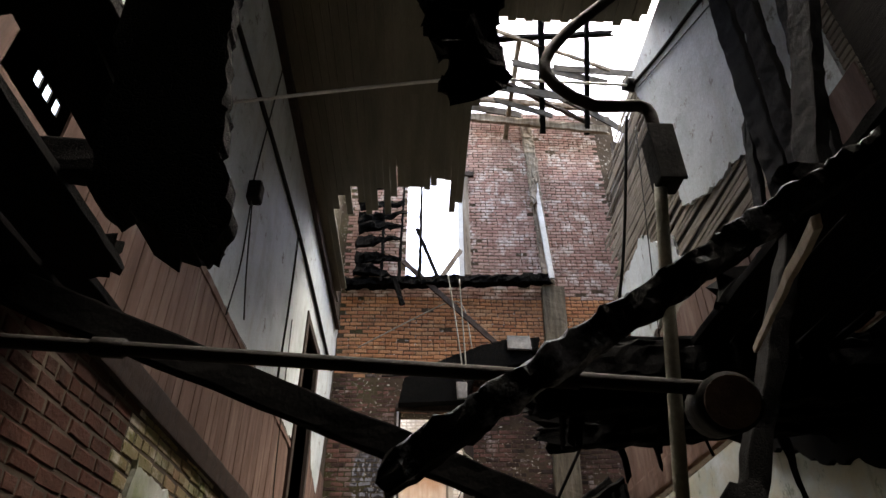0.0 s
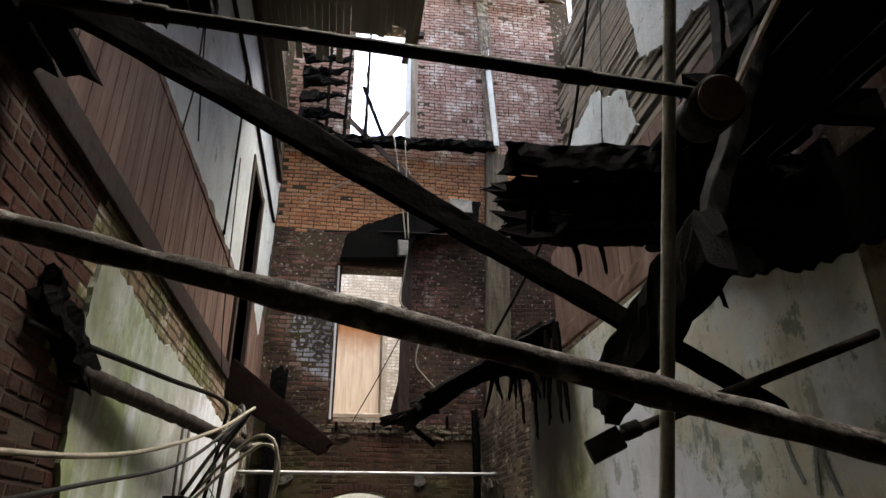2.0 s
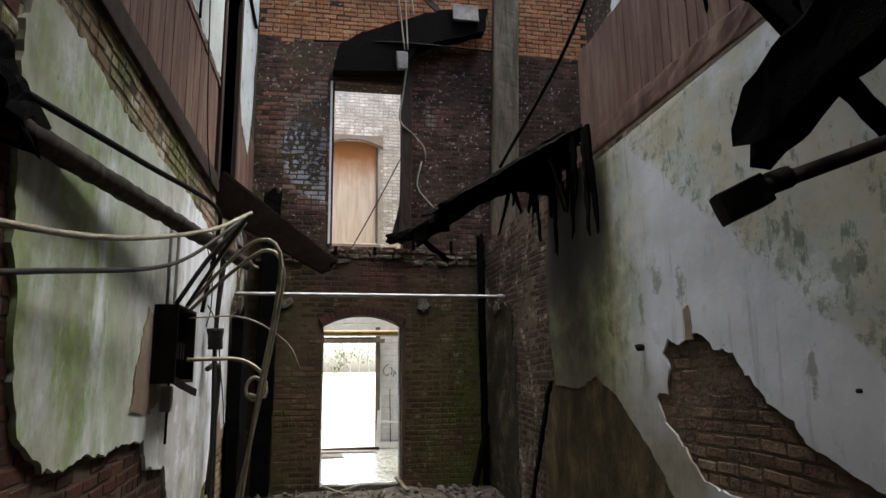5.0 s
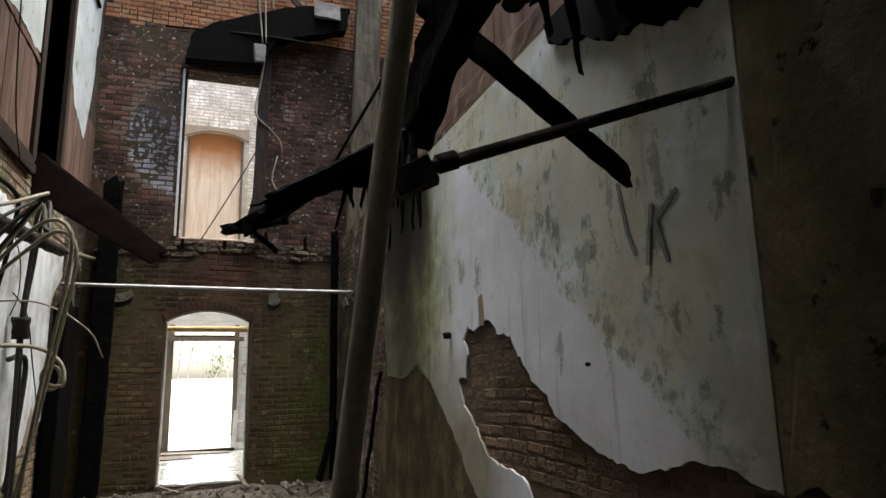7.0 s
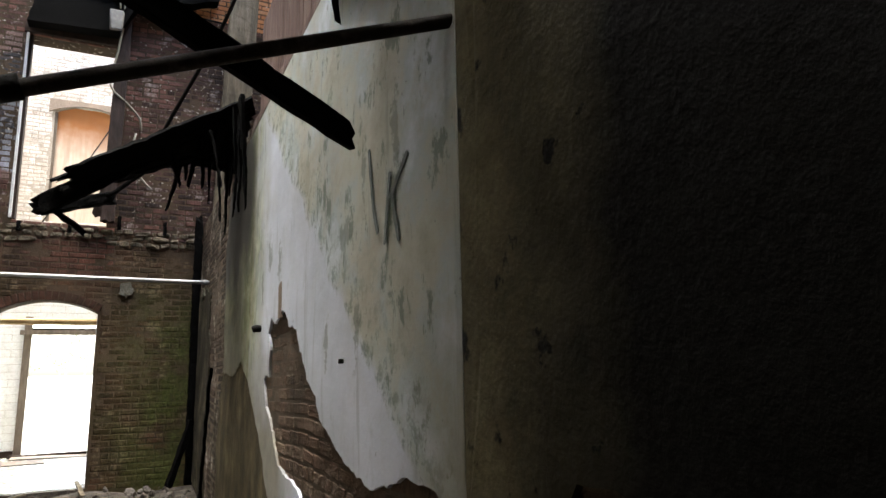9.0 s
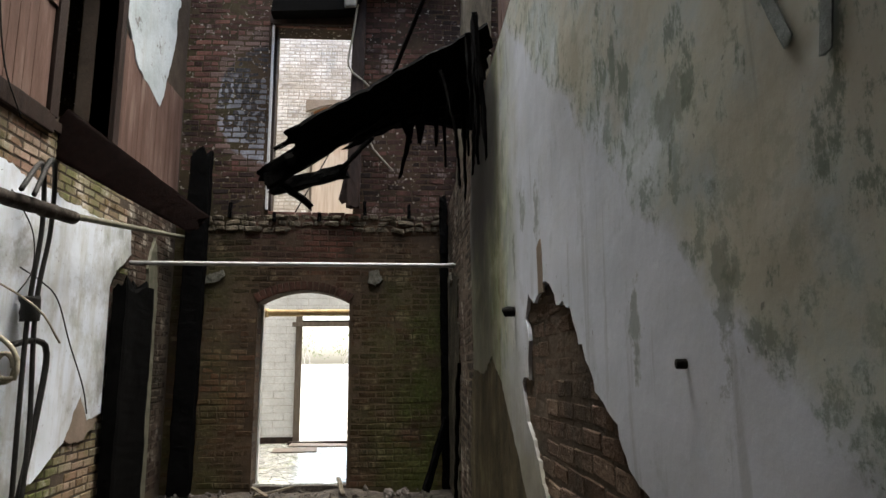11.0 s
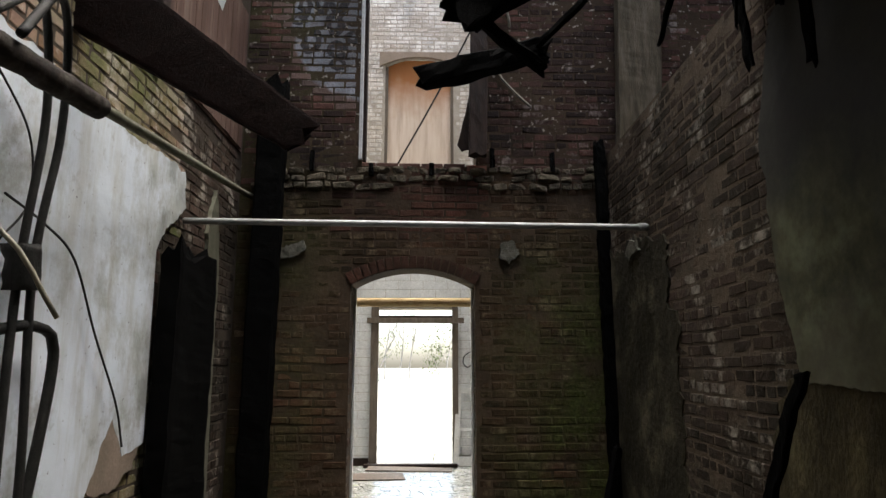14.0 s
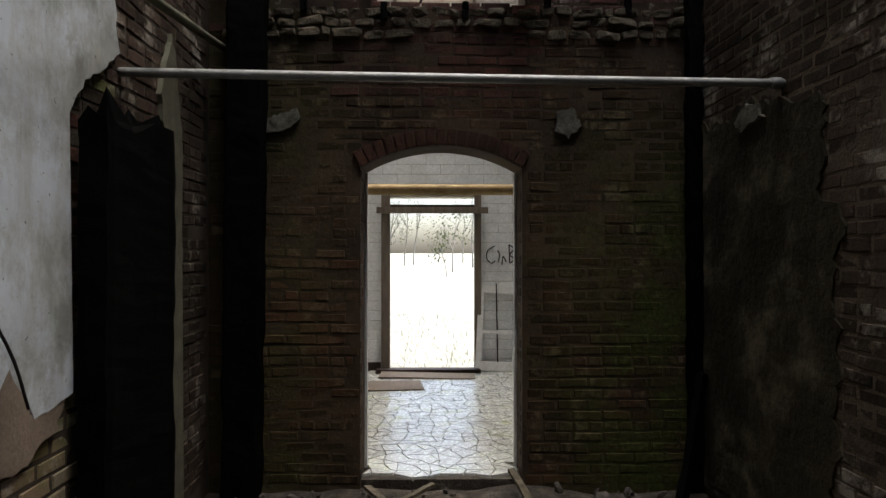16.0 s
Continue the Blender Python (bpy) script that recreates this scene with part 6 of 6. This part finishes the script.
for pts in ([(1.4, 1.72), (1.31, 1.66), (1.29, 1.55), (1.36, 1.48), (1.41, 1.52)], [(1.45, 1.5), (1.47, 1.6), (1.44, 1.66)], [(1.5, 1.46), (1.52, 1.58), (1.56, 1.5)], [(1.6, 1.74), (1.61, 1.48)], [(1.6, 1.74), (1.67, 1.68), (1.61, 1.6), (1.68, 1.54), (1.61, 1.48)]):
    wpart("stroke", tube([(x, END - 0.016, z) for x, z in pts], 0.009, 6, 0.03), INKB, t)
structure("baseboard_annex", boxes(((ANL, END - 0.04, 0.0), (-0.17, END - 0.016, 0.12))), WOOD_DARK, "dark base strip along the blocks", "baseboard")
structure("door_lining", boxes(((D1[0] + 0.001, FB - 0.07, 0.0), (D1[0] + 0.02, FB - 0.01, SPRING)), ((D1[1] - 0.02, FB - 0.07, 0.0), (D1[1] - 0.001, FB - 0.01, SPRING))), WHITE_PAINT, "thin white lining of the arched doorway", "trim")
pb = structure("window_1", boxes(((PW[0], END + 0.06, PW[2]), (PW[1], END + 0.08, PW[4] - 0.02))), PLYWOOD, "arched window boarded with plywood", "window")
bm = bmesh.new()
arch_fill(bm, PW[0] - 0.1, PW[1] + 0.1, PW[3] - 0.02, PW[4] + 0.0, PW[4] + 0.09, END - 0.05, END + 0.04)
wpart("hood", bm, PLASTER_COAT, pb, "brown arched head")
for x0, x1 in ((PW[0], PW[0] + 0.05), (PW[1] - 0.05, PW[1])):
    wpart("frame", boxes(((x0, END + 0.02, PW[2]), (x1, END + 0.059, PW[3])), bevel=0.003), FRAME_WOOD, pb)
wpart("sill", boxes(((PW[0] - 0.05, END - 0.05, PW[2] - 0.08), (PW[1] + 0.05, END + 0.06, PW[2])), bevel=0.006), PLASTER_COAT, pb)

# ---- outside ----


def limb(bm, p, d, length, r, depth, rnd):
    """A tapered, forking branch."""
    n = 4
    prev = None
    for i in range(n + 1):
        rr = r * (1 - 0.5 * i / n)
        s = d.orthogonal().normalized()
        u = d.cross(s).normalized()
        ring = [bm.verts.new(p + (s * math.cos(a) + u * math.sin(a)) * rr) for a in (0, 1.257, 2.513, 3.77, 5.027)]
        if prev:
            for k in range(5):
                bm.faces.new((prev[k], prev[(k + 1) % 5], ring[(k + 1) % 5], ring[k]))
        prev = ring
        if i < n:
            p = p + d * (length / n)
            d = (d + Vector((rnd.gauss(0, 0.12), rnd.gauss(0, 0.12), rnd.gauss(0.02, 0.1)))).normalized()
            if depth and i >= 1:
                for _ in range(rnd.choice((1, 1, 2))):
                    nd = (d + Vector((rnd.gauss(0, 0.6), rnd.gauss(0, 0.6), rnd.uniform(-0.1, 0.6)))).normalized()
                    limb(bm, p, nd, length * rnd.uniform(0.45, 0.7), rr * 0.55, depth - 1, rnd)


def bare_tree(height, seed):
    rnd = random.Random(seed)
    t = thing("tree", (0, 0, 0), "bare winter tree standing in dry grass", "tree", "trees behind the building")
    bm = bmesh.new()
    limb(bm, Vector((0, 0, -0.2)), Vector((0, 0, 1)), height * 0.75, height * 0.012, 3, rnd)
    part("trunk", bm, BARK, t)
    lf = bmesh.new()
    for _ in range(380):
        c = Vector((rnd.gauss(0, height * 0.2), rnd.gauss(0, height * 0.2), height * rnd.uniform(0.3, 0.95)))
        if noise.noise(c * 0.5) < 0.0:
            continue
        s = rnd.uniform(0.06, 0.14)
        m = Matrix.Translation(c) @ Euler((rnd.uniform(0, 6), rnd.uniform(0, 6), rnd.uniform(0, 6))).to_matrix().to_4x4()
        q = [lf.verts.new(m @ Vector(v)) for v in ((-s, 0, 0), (0, -s * 0.5, 0.02), (s, 0, 0), (0, s * 0.5, 0.02))]
        lf.faces.new(q)
    part("crown", lf, LEAF, t)
    return t


ta, tb = bare_tree(9, 3), bare_tree(6, 8)
ta.matrix_world = pose(-5, 88, -0.1)
tb.matrix_world = pose(2.2, 62, -0.1)
ts = bare_tree(3.2, 12)
ts.matrix_world = pose(1.45, 51, -0.1)
random.seed(44)
for i in range(9):
    src = (ta, tb)[i % 2]
    copy_thing(src, Matrix.Translation((random.uniform(-16, 18), random.uniform(75, 110), -0.1)) @ Matrix.Rotation(random.uniform(0, 6.28), 4, "Z"))
hd2 = bmesh.new()
for i in range(1500):
    x, y = random.uniform(-1.5, 3), random.uniform(15.5, 24)
    h = random.uniform(0.1, 0.4) if random.random() < 0.1 else random.uniform(0.04, 0.12)
    w = 0.006
    v = [hd2.verts.new(q) for q in ((x - w, y, -0.1), (x + w, y, -0.1), (x + random.gauss(0, 0.06), y + random.gauss(0, 0.06), -0.1 + h))]
    hd2.faces.new(v)
tagged(obj("dry_grass", hd2, GRASS), "dry grass blades outside the door", "grass", kind="stuff")

# ---- brickwork ----


def far_covered(u, z):
    if D1[0] - 0.005 < u < D1[1] + 0.005 and z < arch_z(u) + (0.12 if z > SPRING - 0.02 else 0):
        return True
    if z > SPRING - 0.06 and D1[0] - 0.12 < u < D1[1] + 0.12 and z < arch_z(min(max(u, D1[0]), D1[1])) + 0.125:
        return True
    if D2[0] < u < D2[1] and 3.43 < z < 6.08:
        return True
    return D3[0] < u < D3[1] and 8.56 < z < 11.6


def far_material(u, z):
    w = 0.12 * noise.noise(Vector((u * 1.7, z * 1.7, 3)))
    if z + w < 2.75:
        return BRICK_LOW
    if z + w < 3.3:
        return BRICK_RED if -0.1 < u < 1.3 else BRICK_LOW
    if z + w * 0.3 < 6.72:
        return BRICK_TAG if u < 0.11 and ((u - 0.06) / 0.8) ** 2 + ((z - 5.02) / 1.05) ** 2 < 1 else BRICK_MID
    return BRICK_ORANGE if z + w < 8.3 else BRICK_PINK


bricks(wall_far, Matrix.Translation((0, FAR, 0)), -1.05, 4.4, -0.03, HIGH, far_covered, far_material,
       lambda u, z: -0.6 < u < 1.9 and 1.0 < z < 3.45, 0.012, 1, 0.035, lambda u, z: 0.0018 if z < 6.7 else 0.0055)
TL = Matrix(((0, -1, 0, LEFT), (1, 0, 0, 0), (0, 0, 1, 0), (0, 0, 0, 1)))
bricks(wall_left, TL, 1.4, FAR, 0.02, 3.5, lambda u, z: False, lambda u, z: BRICK_LEFT if 3.3 + 0.35 * noise.noise(Vector((u * 2, z * 2, 0))) < u < 9.3 and z > 2.4 or (7.1 < u < 9.0 and z < 1.35) else (BRICK_NEAR if u < 8.9 else BRICK_SIDE),
       lambda u, z: 2.6 < u < 6.2 and z > 2.55, 0.02, 2, 0.03, 0.0045)
TR = Matrix(((0, 1, 0, RIGHT), (-1, 0, 0, 0), (0, 0, 1, 0), (0, 0, 0, 1)))
bricks(wall_right, TR, -FAR, -1.2, 0.02, 3.5, lambda u, z: False, lambda u, z: BRICK_ERODED if -6.6 < u < -2.5 and z < 2.2 else BRICK_SIDE,
       lambda u, z: -6.2 < u < -3.4 and z < 1.85, 0.03, 3, 0.03, 0.002)

# brick reveals of the lower doorway
bricks(wall_far, Matrix(((0, -1, 0, D1[0]), (1, 0, 0, 0), (0, 0, 1, 0), (0, 0, 0, 1))), FAR + 0.012, FB - 0.08, 0.0, SPRING, lambda u, z: False, lambda u, z: BRICK_LOW, None, 0.01, 8)
bricks(wall_far, Matrix(((0, 1, 0, D1[1]), (-1, 0, 0, 0), (0, 0, 1, 0), (0, 0, 0, 1))), -(FB - 0.08), -(FAR + 0.012), 0.0, SPRING, lambda u, z: False, lambda u, z: BRICK_LOW, None, 0.01, 9)

# arch ring over the doorway
AN = 17
half, rise = (D1[1] - D1[0]) / 2, CROWN - SPRING
RAD = (half * half + rise * rise) / (2 * rise)
AC = ((D1[0] + D1[1]) / 2, CROWN - RAD)
ang = math.asin(half / RAD)
vme = bpy.data.meshes.new("arch_brick")
bm = boxes(((-0.032, 0, 0.0), (0.032, 0.2, 0.115)), bevel=0.005)
bm.to_mesh(vme)
bm.free()
vme.materials.append(BRICK_RED)
for i in range(AN):
    a = -ang + 2 * ang * (i + 0.5) / AN
    ob = new("arch_brick", vme)
    ob.parent = wall_far
    ob.matrix_basis = Matrix.Translation((AC[0], FAR - 0.022 - 0.006 * random.random(), AC[1])) @ Matrix.Rotation(a, 4, "Y") @ Matrix.Translation((0, 0, RAD + 0.002))

# limewashed brick and white blocks of the annex end wall
TE = Matrix.Translation((0, END, 0))


def end_covered(u, z):
    if PW[0] - 0.02 < u < PW[1] + 0.02 and PW[2] < z < arch_z(u, PW[0], PW[1], PW[3], PW[4]) + 0.02:
        return True
    return False


bricks(wall_end, TE, ANL, ANR, 3.25, 8.95, end_covered, lambda u, z: BRICK_WHITE, lambda u, z: -0.5 < u < 1.6 and 5.0 < z < 6.4, 0.012, 5, 0.02)
bme = bpy.data.meshes.new("block")
bm = boxes(((-0.198, 0, -0.0645), (0.198, 0.06, 0.0645)), bevel=0.004)
bm.to_mesh(bme)
bm.free()
bme.materials.append(BLOCK_WHITE)
for r in range(24):
    z = 0.02 + (r + 0.5) * 0.1345
    u = ANL - (0.2 if r % 2 else 0.0)
    while u < ANR:
        a, b = max(u, ANL), min(u + 0.4, ANR)
        u += 0.4
        spans = [(a, b)]
        if z < 2.4:
            spans = [(a, min(b, EX[0])), (max(a, EX[1]), b)]
        for a2, b2 in spans:
            if b2 - a2 > 0.05:
                ob = new("block", bme)
                ob.parent = wall_end
                ob.matrix_basis = Matrix.Translation(((a2 + b2) / 2, END - 0.012 - 0.003 * random.random(), z)) @ Matrix.Diagonal(((b2 - a2) / 0.402, 1, 1, 1))

# crazy paving
random.seed(21)
NX, NY, SP = 32, 34, 0.124
grid = {}
for i in range(NX + 1):
    for j in range(NY + 1):
        grid[i, j] = Vector((ANL + i * SP + random.uniform(-0.05, 0.05) + (0.06 if j % 2 else 0), 10.78 + j * SP + random.uniform(-0.05, 0.05), 0))
rest = bmesh.new()
made = 0
for i in range(NX):
    for j in range(NY):
        q = [grid[i, j], grid[i + 1, j], grid[i + 1, j + 1], grid[i, j + 1]]
        polys = [q] if random.random() < 0.55 else ([[q[0], q[1], q[2]], [q[0], q[2], q[3]]] if random.random() < 0.5 else [[q[0], q[1], q[3]], [q[1], q[2], q[3]]])
        for poly in polys:
            c = sum(poly, Vector()) / len(poly)
            if c.y < 11.05 and not D1[0] < c.x < D1[1] or c.y > END - 0.05:
                continue
            single = made < 295 and -0.45 < c.x < 1.65
            bm = bmesh.new() if single else rest
            top = [bm.verts.new(c + (p - c) * (1 - 0.007 / max(0.03, (p - c).length)) + Vector((0, 0, 0.006 + random.uniform(-0.002, 0.002)))) for p in poly]
            low = [bm.verts.new(c + (p - c) * (1 - 0.003 / max(0.03, (p - c).length)) + Vector((0, 0, -0.02))) for p in poly]
            bm.faces.new(top)
            for k in range(len(poly)):
                k2 = (k + 1) % len(poly)
                bm.faces.new((low[k], low[k2], top[k2], top[k]))
            if single:
                made += 1
                ob = obj("paving_stone", bm, STONE_FLOOR)
                ob.parent = floor_annex
ob = obj("paving", rest, STONE_FLOOR)
ob.parent = floor_annex
tagged(ob, kind="stuff")
